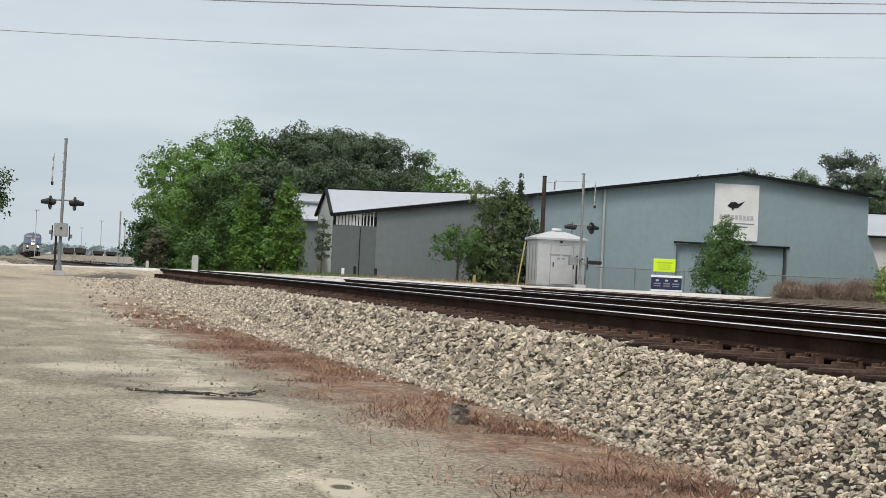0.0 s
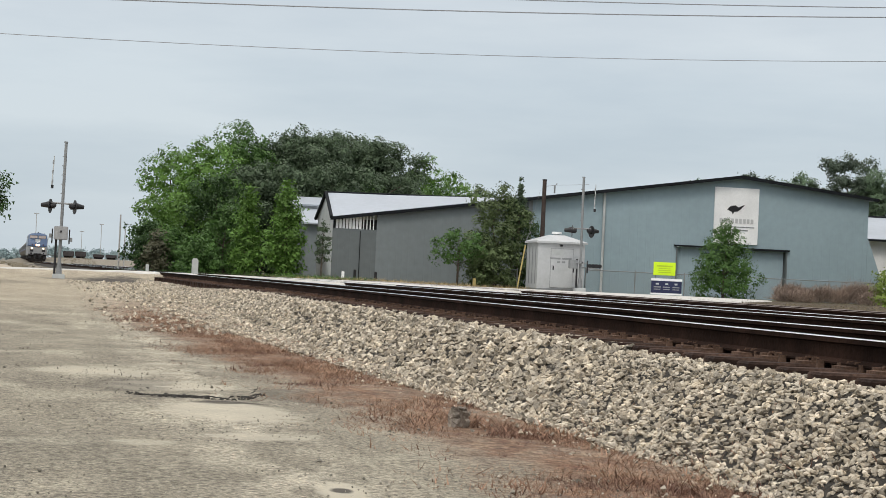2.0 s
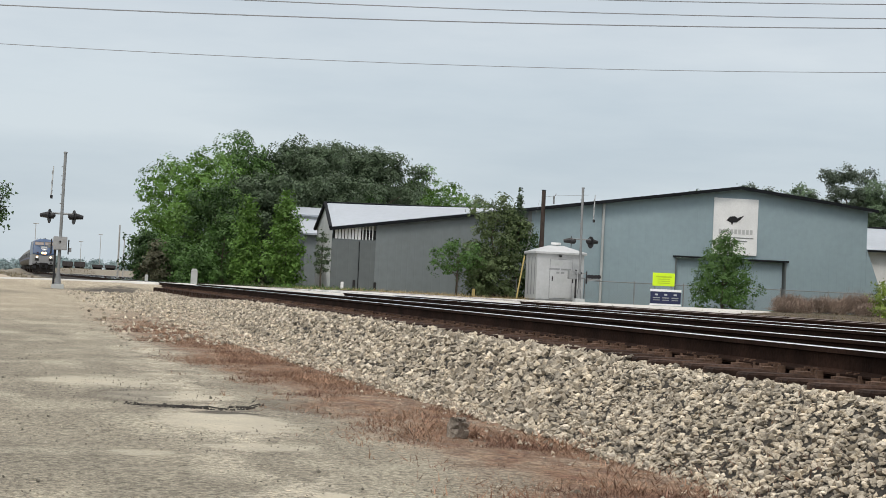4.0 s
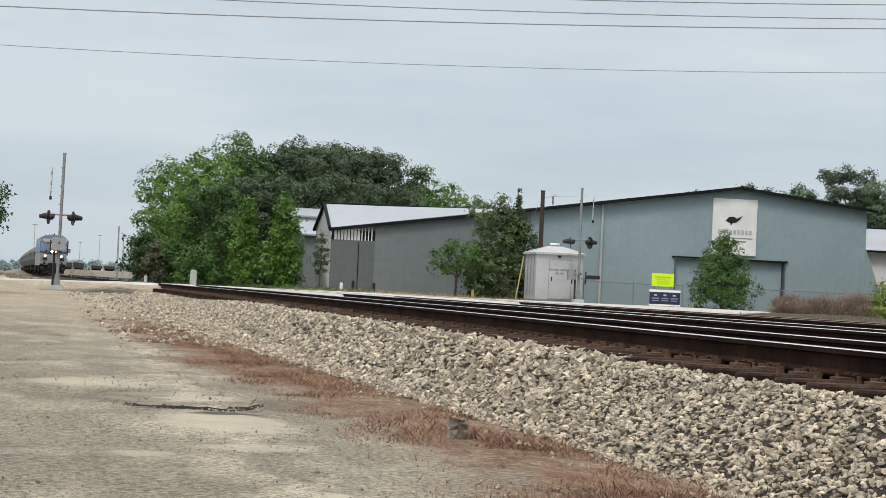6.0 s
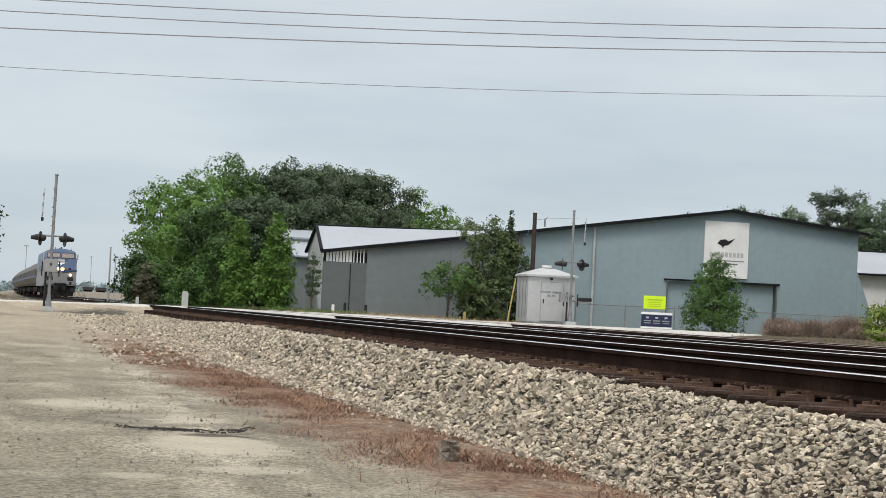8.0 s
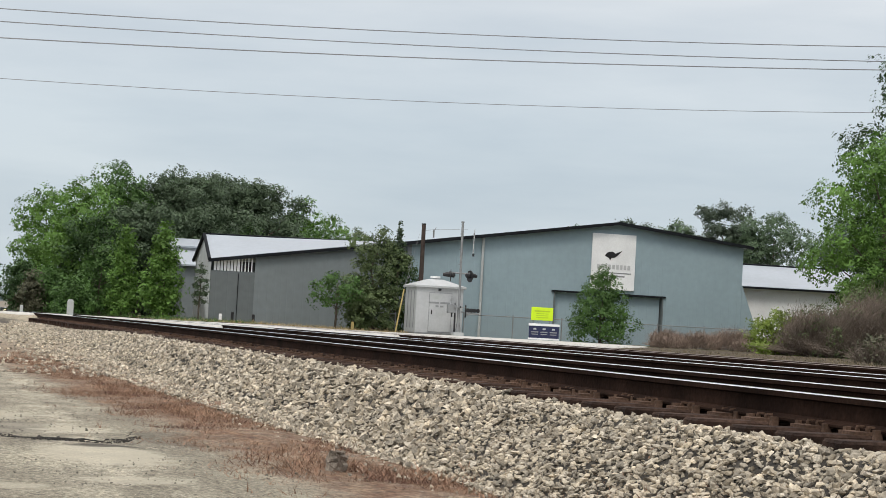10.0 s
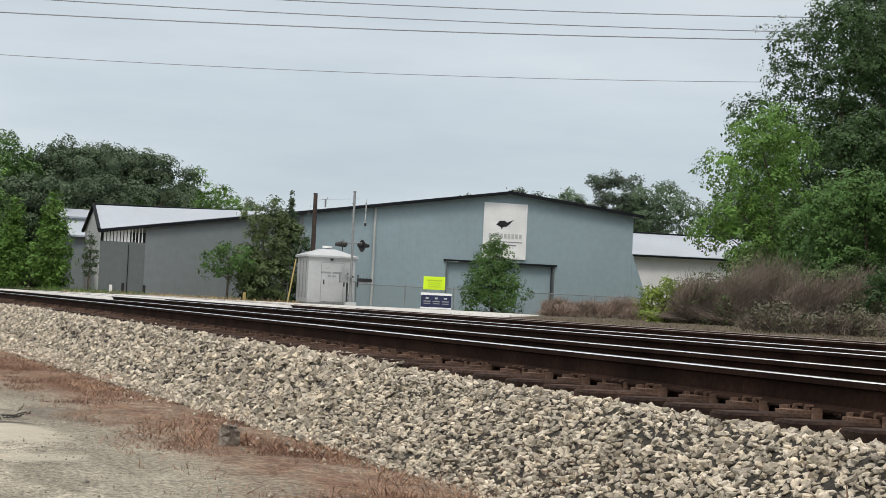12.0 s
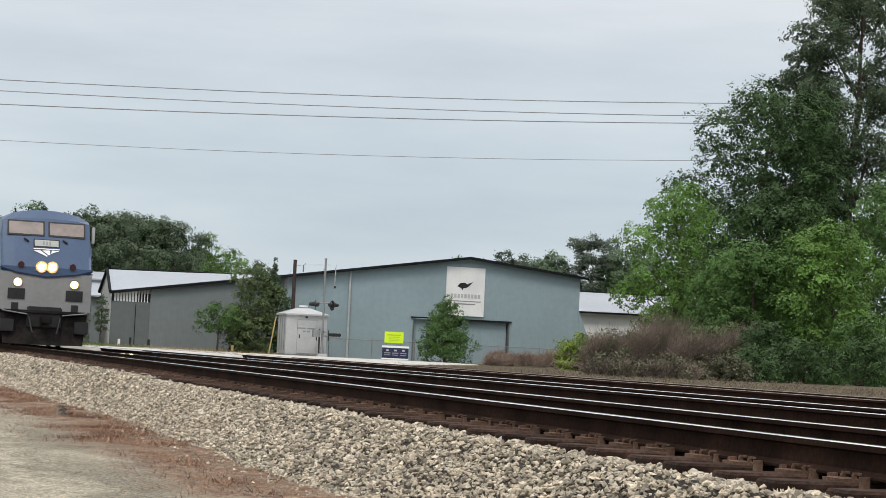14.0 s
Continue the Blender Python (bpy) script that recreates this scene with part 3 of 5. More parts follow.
def rail_mesh(offset, head):
    ys = np.unique(np.concatenate([np.arange(-45, 60, 3.0), np.arange(60, 530, 6.0)]))
    n = len(RAIL_PROFILE)
    V = []
    for y in ys:
        c = TRACK + offset + float(bend(y))
        V += [(c + px, y, RAIL_Z - 0.172 + pz) for px, pz in RAIL_PROFILE]
    F, idx = [], []
    for k in range(len(ys) - 1):
        for i in range(n):
            j = (i + 1) % n
            F.append((k * n + i, k * n + j, (k + 1) * n + j, (k + 1) * n + i))
            idx.append(1 if i in (6, 7, 8) else 0)
    return mesh_np("rail", V, F, [M_RAIL, head], idx=idx)


def tie_mesh():
    bm = box(-1.30, -0.115, -0.17, 1.30, 0.115, 0.0)
    bmesh.ops.bevel(bm, geom=list(bm.edges), offset=0.014, segments=1, affect='EDGES')
    me = bpy.data.meshes.new("tie"); bm.to_mesh(me); bm.free(); me.materials.append(M_TIE)
    return me


def plate_mesh():
    """A tie plate with spikes and rail anchors on both sides."""
    bm = box(-0.18, -0.095, 0.0, 0.18, 0.095, 0.018)
    for sx in (-1, 1):
        for sy in (-0.06, 0.06):
            box(sx * 0.083 - 0.012, sy - 0.009, 0.018, sx * 0.083 + 0.012, sy + 0.009, 0.038, bm=bm)
            box(sx * 0.072 - 0.014, sy - 0.015, 0.036, sx * 0.072 + 0.022, sy + 0.015, 0.048, bm=bm)
        for ya in (-0.19, 0.15):
            box(sx * 0.085 - 0.022, ya, -0.03, sx * 0.085 + 0.022, ya + 0.035, 0.034, bm=bm)
    me = bpy.data.meshes.new("tie_plate"); bm.to_mesh(me); bm.free(); me.materials.append(M_PLATE)
    return me


TIE, PLATE = tie_mesh(), plate_mesh()


def build_track(offset, label, head, ties):
    t = thing("railway_track", 0, 0, 0, label, "railway track", "parallel tracks")
    for s in (-0.7535, 0.7535):
        r = share("rail", rail_mesh(offset + s, head), t)
        r["label"] = "steel rail with a bright worn head" if head is M_HEAD else "rusty little-used steel rail"
    r = np.random.default_rng(int(offset * 10) + 3)
    for y in ties:
        c = TRACK + offset + float(bend(y))
        tie = share("tie", TIE, t, pose(c + r.uniform(-0.03, 0.03), y + r.uniform(-0.02, 0.02), RAIL_Z - 0.19, 0, r.uniform(-0.3, 0.3), r.uniform(-0.8, 0.8)))
        for s in (-0.7535, 0.7535):
            share("tie_plate", PLATE, tie, pose(s, 0, 0.0))
    return t


build_track(0.0, "near main track with shiny rails on dark ties", M_HEAD, np.arange(-11.0, 74, 0.62))
build_track(4.13, "second main track with shiny rails on dark ties", M_HEAD, np.arange(6.0, 60, 0.62))
build_track(9.16, "siding track with dull rusty rails", M_RUSTHEAD, np.arange(20.0, 60, 0.62))

# ---- warehouse with the blue-grey gable wall ----


def ribbed_panel(x0, x1, lo, hi0, hi1, y, rib=0.31):
    """One upright sheet of ribbed siding; its top runs from hi0 to hi1."""
    n = max(1, int((x1 - x0) / rib))
    plan = [(x0 + 0.001, y)]
    for k in range(n):
        xa = x0 + (k + 0.5) * (x1 - x0) / n
        plan += [(xa - 0.03, y), (xa - 0.018, y - 0.003), (xa + 0.018, y - 0.003), (xa + 0.03, y)]
    plan += [(x1 - 0.001, y), (x1 - 0.001, y + 0.05), (x0 + 0.001, y + 0.05)]
    bm = bmesh.new()
    top = lambda px: hi0 + (hi1 - hi0) * (px - x0) / (x1 - x0)
    lower = [bm.verts.new((px, py, lo)) for px, py in plan]
    upper = [bm.verts.new((px, py, top(px))) for px, py in plan]
    for k in range(len(plan)):
        q = (k + 1) % len(plan)
        bm.faces.new((lower[k], lower[q], upper[q], upper[k]))
    bm.faces.new(upper)
    bm.faces.new(lower[::-1])
    bmesh.ops.recalc_face_normals(bm, faces=list(bm.faces))
    return bm


def breaks(a, b, step, extra=()):
    v = sorted(set([a, b, *extra]) | {round(a + step * k, 3) for k in range(1, int((b - a) / step) + 1)})
    return [p for i, p in enumerate(v) if i == 0 or p - v[i - 1] > 0.08 or p in (b, *extra)]


def sided_wall(owner, a, b, y, top, material, base=0.6, extra=(), opening=None, step=0.93):
    edges = breaks(a, b, step, extra)
    for x0, x1 in zip(edges, edges[1:]):
        lo = base
        if opening and x0 >= opening[0] - 0.01 and x1 <= opening[1] + 0.01:
            lo = opening[2]
        part("wall_panel", ribbed_panel(x0, x1, lo, top(x0), top(x1), y), material, owner)


def rake(x):
    return 5.34 + (x - 23.81) * (7.04 - 5.34) / 11.29 if x < 35.1 else 7.04 - (x - 35.1) * 0.107


def build_warehouse():
    b = thing("warehouse", 0, 0, 0, "blue-grey metal warehouse with a low gable and black roof edge", "building")
    sided_wall(b, 23.81, 42.39, 97.0, rake, M_WALLC, extra=(31.78, 35.1, 37.85), opening=(31.78, 37.85, 3.34))
    # left side wall in darker grey than the front, shade put into its colour
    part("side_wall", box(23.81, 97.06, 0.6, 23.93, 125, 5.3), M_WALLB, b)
    part("side_wall", box(42.27, 97.06, 0.6, 42.39, 125, 6.2), M_WALLC, b)
    part("corner_trim", box(23.72, 96.93, 0.6, 23.90, 97.0, 5.3, 0.01), M_GALV, b)
    part("downspout", tube((27.72, 96.9, 0.7), (27.72, 96.9, 5.9), 0.07), M_WHITE2, b, "pale downspout")
    part("side_buttress", prism([(42.40, 4.26), (43.22, 2.18), (43.30, 0.6), (42.40, 0.6)], 97.0, 101.0), M_WALLC, b)
    # roof slabs and their dark edge
    part("roof", sheet([(23.3, 96.6, 5.36), (35.1, 96.6, 7.14), (35.1, 125.5, 7.14), (23.3, 125.5, 5.36)], 0.08), M_ROOF, b)
    part("roof", sheet([(35.1, 96.6, 7.14), (42.75, 96.6, 6.32), (42.75, 125.5, 6.32), (35.1, 125.5, 7.14)], 0.08), M_ROOF, b)
    for x0, z0, x1, z1 in ((23.2, 5.30, 35.1, 7.12), (35.1, 7.12, 42.8, 6.28)):
        part("fascia", prism([(x0, z0 - 0.12), (x1, z1 - 0.10), (x1, z1 + 0.06), (x0, z0 + 0.06)], 96.55, 96.62), M_TRIM, b)
    # deep sliding door under a dark lintel
    d = part("door", ribbed_panel(31.86, 37.77, 0.62, 3.28, 3.28, 97.22, 0.45), M_WALLC, b, "wide sliding door of ribbed blue-grey metal")
    part("door_rail", box(31.6, 96.88, 3.29, 38.0, 96.98, 3.38), M_TRIM, d)
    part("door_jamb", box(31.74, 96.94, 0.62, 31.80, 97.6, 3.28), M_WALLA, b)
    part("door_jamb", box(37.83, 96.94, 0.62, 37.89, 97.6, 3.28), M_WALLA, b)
    # white sign panel with a bird mark and lettering as bars
    s = part("sign_panel", box(33.72, 96.90, 3.56, 36.17, 96.975, 6.53, 0.01), M_WHITE, b, "tall white sign panel with a dark bird mark")
    bird = prism([(34.42, 5.36), (34.60, 5.56), (34.88, 5.60), (35.03, 5.50), (35.40, 5.66), (35.18, 5.42), (35.00, 5.28), (34.80, 5.26), (34.74, 5.10), (34.68, 5.24), (34.56, 5.30)], 96.885, 96.897)
    part("bird_mark", bird, M_BLACK, s)
    for k in range(9):
        part("letter_bar", box(34.02 + k * 0.215, 96.885, 4.66, 34.17 + k * 0.215, 96.897, 4.90), M_PALEINK, s)
    part("letter_bar", box(34.0, 96.885, 4.44, 35.95, 96.897, 4.49), M_INK, s)
    part("letter_bar", box(34.3, 96.885, 4.26, 35.6, 96.897, 4.33), M_INK, s)


build_warehouse()


def build_long_shed():
    b = thing("long_shed", 0, 0, 0, "long grey metal shed with a pale roof and clerestory strip", "building")
    top = lambda x: 3.97 + (x - 13.86) * (5.46 - 3.97) / (23.84 - 13.86)
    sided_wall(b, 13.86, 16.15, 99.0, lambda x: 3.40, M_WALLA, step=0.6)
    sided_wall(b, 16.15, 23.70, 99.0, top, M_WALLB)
    part("lintel", prism([(13.86, 3.84), (16.15, 4.18), (16.15, 4.27), (13.86, 3.97)], 99.0, 99.08), M_TRIM, b)
    # near-black sheet stands in for the unlit inside behind the panes
    part("opening_back", box(13.9, 99.2, 3.3, 16.6, 99.25, 3.92), M_DARK, b)
    xs = np.linspace(14.08, 15.98, 12)
    for k, x in enumerate(xs):
        wide = 0.125 if k < 8 else 0.055
        part("strip_pane", prism([(x - wide / 2, 3.40), (x + wide / 2, 3.40), (x + wide / 2, 3.84 + (x - 13.9) * 0.145), (x - wide / 2, 3.82 + (x - 13.9) * 0.145)], 99.03, 99.06), M_WHITE, b)
    part("door_seam", box(15.28, 98.94, 0.7, 15.31, 98.972, 3.3), M_TRIM, b)
    part("gable_wall", sheet([(13.86, 99.1, 3.95), (14.16, 104, 5.34), (14.39, 109, 4.1), (14.39, 109, 0.6), (13.86, 99.1, 0.6)], 0.03), M_WHITE2, b, "weathered pale gable end")
    part("roof", sheet([(13.70, 98.75, 3.99), (23.9, 98.75, 5.50), (23.9, 104, 5.56), (14.10, 104, 5.42)], 0.06), M_ROOF, b, "pale standing-seam metal roof")
    part("roof", sheet([(14.10, 104, 5.42), (23.9, 104, 5.56), (24.4, 109.3, 4.2), (14.25, 109.3, 4.12)], 0.06), M_ROOF, b)
    part("fascia", prism([(13.68, 3.80), (23.9, 5.32), (23.9, 5.47), (13.68, 3.97)], 98.70, 98.76), M_TRIM, b)
    bm = tube((13.72, 98.7, 3.95), (14.10, 104, 5.42), 0.09)
    tube((14.10, 104, 5.42), (14.28, 109.2, 4.12), 0.09, bm=bm)
    part("rake_trim", bm, M_TRIM, b)
    part("ridge_cap", tube((14.1, 104, 5.45), (23.9, 104, 5.59), 0.045), M_TRIM, b)


build_long_shed()


def build_back_shed():
    b = thing("back_shed", 0, 0, 0, "grey shed with a stepped white metal roof", "building")
    part("wall", box(14.45, 115, 0.6, 24, 125, 4.02), M_WALLB, b)
    part("roof", sheet([(14.15, 114.6, 4.02), (24, 114.6, 4.02), (24, 119, 5.0), (14.15, 119, 5.0)], 0.1), M_ROOF, b)
    part("clerestory", box(14.3, 119.0, 4.85, 24, 119.2, 5.25), M_WHITE2, b)
    part("roof", sheet([(14.15, 118.8, 5.25), (24, 118.8, 5.25), (24, 124, 5.9), (14.15, 124, 5.9)], 0.1), M_ROOF, b)
    w = thing("white_shed", 0, 0, 0, "low white shed with a pale metal roof", "building")
    part("wall", box(44.5, 110, 0.5, 66, 118, 4.58), M_WHITE, w)
    part("roof", sheet([(44.0, 109.5, 4.60), (66.5, 109.5, 4.75), (66.5, 114, 6.18), (44.0, 114, 6.10)], 0.08), M_ROOF, w)
    part("roof", sheet([(44.0, 114, 6.10), (66.5, 114, 6.18), (66.5, 118.5, 4.7), (44.0, 118.5, 4.6)], 0.08), M_ROOF, w)
    part("fascia", prism([(44.0, 4.46), (66.5, 4.60), (66.5, 4.72), (44.0, 4.58)], 109.42, 109.5), M_TRIM, w)
    part("ridge_cap", tube((44, 114, 6.13), (66.5, 114, 6.21), 0.06), M_TRIM, w)


build_back_shed()

# ---- relay hut ----


def build_hut():
    h = thing("relay_hut", 23.20, 88.0, 0.70, "white aluminium railway relay hut with a hipped lid", "equipment hut")
    h.matrix_basis = pose(23.20, 88.0, 0.70) @ Matrix.Diagonal((0.91, 1.0, 1.035, 1.0))
    part("plinth", box(-1.30, 0, 0, 1.30, 2.3, 0.10, 0.01), M_GALV, h)
    part("body", box(-1.25, 0.05, 0.10, 1.25, 2.25, 2.16, 0.015), M_HUT, h)
    bm = bmesh.new()
    lo = [bm.verts.new(c) for c in ((-1.36, -0.08, 2.16), (1.36, -0.08, 2.16), (1.36, 2.36, 2.16), (-1.36, 2.36, 2.16))]
    md = [bm.verts.new(c) for c in ((-1.36, -0.08, 2.25), (1.36, -0.08, 2.25), (1.36, 2.36, 2.25), (-1.36, 2.36, 2.25))]
    hi = [bm.verts.new(c) for c in ((-0.35, 0.8, 2.56), (0.35, 0.8, 2.56), (0.35, 1.5, 2.56), (-0.35, 1.5, 2.56))]
    bm.faces.new(lo[::-1]); bm.faces.new(hi)
    for ring, up in ((lo, md), (md, hi)):
        for i in range(4):
            j = (i + 1) % 4
            bm.faces.new((ring[i], ring[j], up[j], up[i]))
    lid = part("lid", bm, M_HUT, h)
    part("vent_cap", disc((0, 1.1, 2.66), 0.26, 0.10, 'Z', 18), M_WHITE, lid)
    part("vent_neck", disc((0, 1.1, 2.58), 0.15, 0.10, 'Z', 14), M_HUT, lid)
    d = part("door", box(-0.55, 0.015, 0.16, 0.62, 0.047, 1.92, 0.006), M_HUT, h)
    part("door_gasket", box(-0.57, 0.036, 0.14, 0.64, 0.0485, 1.94), M_INK, d)
    part("handle", box(-0.45, -0.03, 0.95, -0.40, 0.012, 1.15), M_BLACK, d)
    part("hatch", box(-0.50, 0.004, 1.66, 0.10, 0.013, 1.86, 0.003), M_WHITE2, d)
    part("letter_bar", box(-0.60, 0.002, 1.44, -0.05, 0.012, 1.52), M_INK, d)
    part("letter_bar", box(0.02, 0.002, 1.44, 0.55, 0.012, 1.52), M_INK, d)
    part("letter_bar", box(-0.22, 0.002, 1.28, -0.06, 0.012, 1.36), M_INK, d)
    part("letter_bar", box(0.02, 0.002, 1.28, 0.2, 0.012, 1.36), M_INK, d)
    for k in range(3):
        part("side_rib", box(-1.262, 0.4 + k * 0.6, 0.3, -1.25, 0.52 + k * 0.6, 2.0), M_INK, h)
    part("lamp_bracket", box(-0.10, -0.09, 2.03, 0.02, 0.05, 2.12), M_BLACK, h)


build_hut()

# ---- crossing signals ----


def flasher(owner, x, z, s):
    """A pair of hooded lamps back to back along the crossarm, on wide discs."""
    b = part("flasher", disc((x, 0, z), 0.28, 0.03, 'X', 22), M_BLACK, owner, "hooded flashing lamp on a wide black disc")
    b.matrix_basis = Matrix.Translation((x, 0, z)) @ pose(0, 0, 0, 0, 0, s * 14) @ Matrix.Translation((-x, 0, -z))
    part("lamp_housing", disc((x - s * 0.09, 0, z), 0.10, 0.16, 'X', 16), M_BLACK, b)
    part("lens", disc((x + s * 0.025, 0, z), 0.105, 0.02, 'X', 18), M_REDLENS, b)
    part("hood", tube((x + s * 0.02, 0, z + 0.05), (x + s * 0.36, 0, z + 0.02), 0.14, 0.075, 14), M_BLACK, b)
    part("inner_hood", tube((x - s * 0.10, 0, z + 0.04), (x - s * 0.22, 0, z + 0.04), 0.10, 0.085, 12), M_BLACK, b)
    part("hanger", tube((x - s * 0.06, 0, z + 0.10), (x - s * 0.06, 0, z + 0.18), 0.03, sides=8), M_GALV, b)


def build_signal(x, y, z, scale, lean, label, drop=0.0):
    m = thing("crossing_signal", x, y, z, label, "crossing signal", "crossing signals")
    m.matrix_basis = pose(x, y, z, 0, lean, 0) @ Matrix.Scale(scale, 4)
    part("foundation", box(-0.24, -0.24, -0.3, 0.24, 0.24, 0.16, 0.02), M_WHITE2, m)
    part("base_casting", tube((0, 0, 0.16), (0, 0, 0.62), 0.13, 0.075, 12), M_GALV, m)
    part("mast", tube((0, 0, 0.55), (0, 0, 5.30), 0.062, 0.058, 12), M_GALV, m)
    part("mast_cap", disc((0, 0, 5.32), 0.075, 0.06, 'Z', 12), M_GALV, m)
    part("crossarm", tube((-0.45, 0, 2.92), (0.45, 0, 2.92), 0.035, sides=8), M_GALV, m)
    flasher(m, -0.47, 2.80, -1)
    flasher(m, 0.47, 2.80, 1)
    for k in range(5):
        part("step_clip", box(-0.11, -0.03, 3.3 + k * 0.36, -0.05, 0.03, 3.33 + k * 0.36), M_GALV, m)
    g = part("gate_machine", box(-0.27, -0.27, 1.50 + drop * 0.6, 0.27, 0.20, 2.02 - drop * 0.4, 0.02), M_CASE, m, "grey gate motor box")
    g.location.z = -drop
    part("latch", box(-0.03, -0.295, 1.78, 0.03, -0.272, 1.86), M_BLACK, g)
    for s in (-1, 1):
        part("counterweight_arm", box(s * 0.33 - 0.025, -0.05, 1.34, s * 0.33 + 0.025, 0.05, 1.92, 0.01), M_BLACK, g)
        part("counterweight", box(s * 0.40 - 0.05, -0.10, 1.50 - 0.06 * s, s * 0.40 + 0.05, 0.10, 1.66 - 0.06 * s, 0.01), M_GALV, g)
    part("conduit", tube((-0.17, 0.02, 0.1), (-0.17, 0.02, 1.5), 0.045, sides=8), M_BLACK, m)
    return m


def gate_arm(owner, x, z0, z1, y=-0.2):
    a = part("gate_arm", tube((x - 0.02, y, z0), (x + 0.02, y, z1), 0.028, 0.02, 8), M_WHITE2, owner, "thin striped gate arm raised upright")
    for k in range(3):
        za = z0 + (z1 - z0) * (0.15 + 0.3 * k)
        part("red_stripe", tube((x - 0.01, y, za), (x, y, za + (z1 - z0) * 0.11), 0.031, sides=8), M_INK, a)
    part("arm_lamp", box(x - 0.05, y - 0.04, z0 - 0.02, x + 0.05, y + 0.04, z0 + 0.12, 0.01), M_BLACK, a)


near_signal = build_signal(0.07, 72.5, 0.42, 0.94, 0.6, "grey crossing signal mast with flashers beside the dirt lot")
gate_arm(near_signal, -0.44, 3.5, 4.75)
far_signal = build_signal(23.92, 87.2, 0.74, 1.0, -0.3, "grey crossing signal mast with flashers beside the relay hut", 0.48)
gate_arm(far_signal, 0.52, 3.75, 5.0)
part("junction_box", box(-0.55, -0.15, 1.05, -0.15, 0.15, 1.45, 0.02), M_GALV, far_signal)
for k in range(4):
    part("cable_loop", disc((0.45 + 0.16 * k, 0.0, 1.2), 0.10, 0.05, 'Y', 12), M_BLACK, far_signal)
part("bracket_arm", tube((0.1, 0, 1.12), (1.0, 0, 1.05), 0.03, sides=8), M_GALV, far_signal)

# ---- signs, poles, fence ----


def build_signs():
    s = thing("yellow_sign", 27.62, 86.0, 0.72, "fluorescent yellow sign board on two short posts", "sign")
    part("board", box(-0.53, -0.02, 0.94, 0.53, 0.02, 1.55, 0.008), M_YELLOW, s)
    for sx in (-0.4, 0.4):
        part("post", tube((sx, 0.05, 0), (sx, 0.05, 1.5), 0.025, sides=8), M_GALV, s)
    part("letter_bar", box(-0.38, -0.028, 1.34, 0.38, -0.0215, 1.40), mat_olive, s)
    for k in range(3):
        part("letter_bar", box(-0.30, -0.028, 1.24 - k * 0.09, 0.30, -0.0215, 1.27 - k * 0.09), mat_olive, s)
    b = thing("navy_banner_sign", 27.62, 85.6, 0.72, "navy sign with white lettering under a white edge", "sign")
    part("board", box(-0.73, -0.02, 0.12, 0.73, 0.02, 0.68, 0.008), M_NAVY, b)
    part("top_edge", box(-0.75, -0.03, 0.68, 0.75, 0.03, 0.79, 0.008), M_WHITE, b)
    part("bottom_edge", box(-0.75, -0.03, 0.04, 0.75, 0.03, 0.12, 0.008), M_WHITE, b)
    for sx in (-0.5, 0.5):
        part("post", tube((sx, 0.05, -0.1), (sx, 0.05, 0.6), 0.03, sides=8), M_WHITE2, b)
    for k in range(3):
        x = -0.45 + k * 0.45
        part("letter_bar", box(x - 0.07, -0.028, 0.50, x + 0.07, -0.0215, 0.58), M_HUT, b)
        part("letter_bar", box(x - 0.17, -0.028, 0.37, x + 0.17, -0.0215, 0.42), M_INK, b)
        part("letter_bar", box(x - 0.16, -0.028, 0.27, x + 0.16, -0.0215, 0.31), M_INK, b)


mat_olive = mat("sign_print", (0.42, 0.58, 0.03), 0.6, 0.05, 2.0, 10.0, 0.0)
build_signs()


def pole(x, y, z, top, r, material, label):
    p = thing("utility_pole", x, y, z, label, "pole")
    part("shaft", tube((0, 0, -0.3), (0, 0, top - z), r, r * 0.75, 10), material, p)
    return p


wood = pole(23.23, 92.0, 0.70, 6.09, 0.13, M_WOOD, "dark weathered wooden pole behind the relay hut")
part("pole_cap", disc((0, 0, 5.41), 0.11, 0.05, 'Z', 10), M_BLACK, wood)
bm = tube((0.1, 0, 5.1), (0.45, -0.5, 5.15), 0.009, sides=6)
tube((0.45, -0.5, 5.15), (0.5, -0.5, 5.25), 0.02, sides=6, bm=bm)
tube((0.45, -0.5, 5.15), (0.98, -4.6, 5.05), 0.007, sides=6, bm=bm)
part("service_wire", bm, M_WIRE, wood)
part("insulator", box(0.36, -0.55, 4.75, 0.42, -0.45, 5.15), M_GALV, wood)
guy = thing("guy_wire", 21.55, 88.9, 0.70, "yellow guy-wire guard leaning beside the relay hut", "guy wire")
part("guard", tube((-0.22, 0, 0), (0.10, 0.0, 2.1), 0.038, 0.034, 8), M_GUY, guy)
part("wire", tube((0.10, 0, 2.1), (1.45, 3.0, 4.9), 0.005, sides=6), M_WIRE, guy)
pole(4.60, 150, 0.7, 4.8, 0.08, M_POLEGREY, "tall pale grey pole beside the wood")
pole(6.00, 180, 0.7, 4.3, 0.06, M_POLEGREY, "thin grey pole beside the wood")
mk = thing("trackside_cabinet", 6.05, 87, 0.70, "small pale concrete trackside post", "post")
part("body", box(-0.14, -0.14, 0, 0.14, 0.14, 0.62, 0.02), M_WHITE2, mk)
part("cap", prism([(-0.15, 0.62), (0.15, 0.62), (0.08, 0.74), (-0.08, 0.74)], -0.13, 0.13), M_WHITE2, mk)
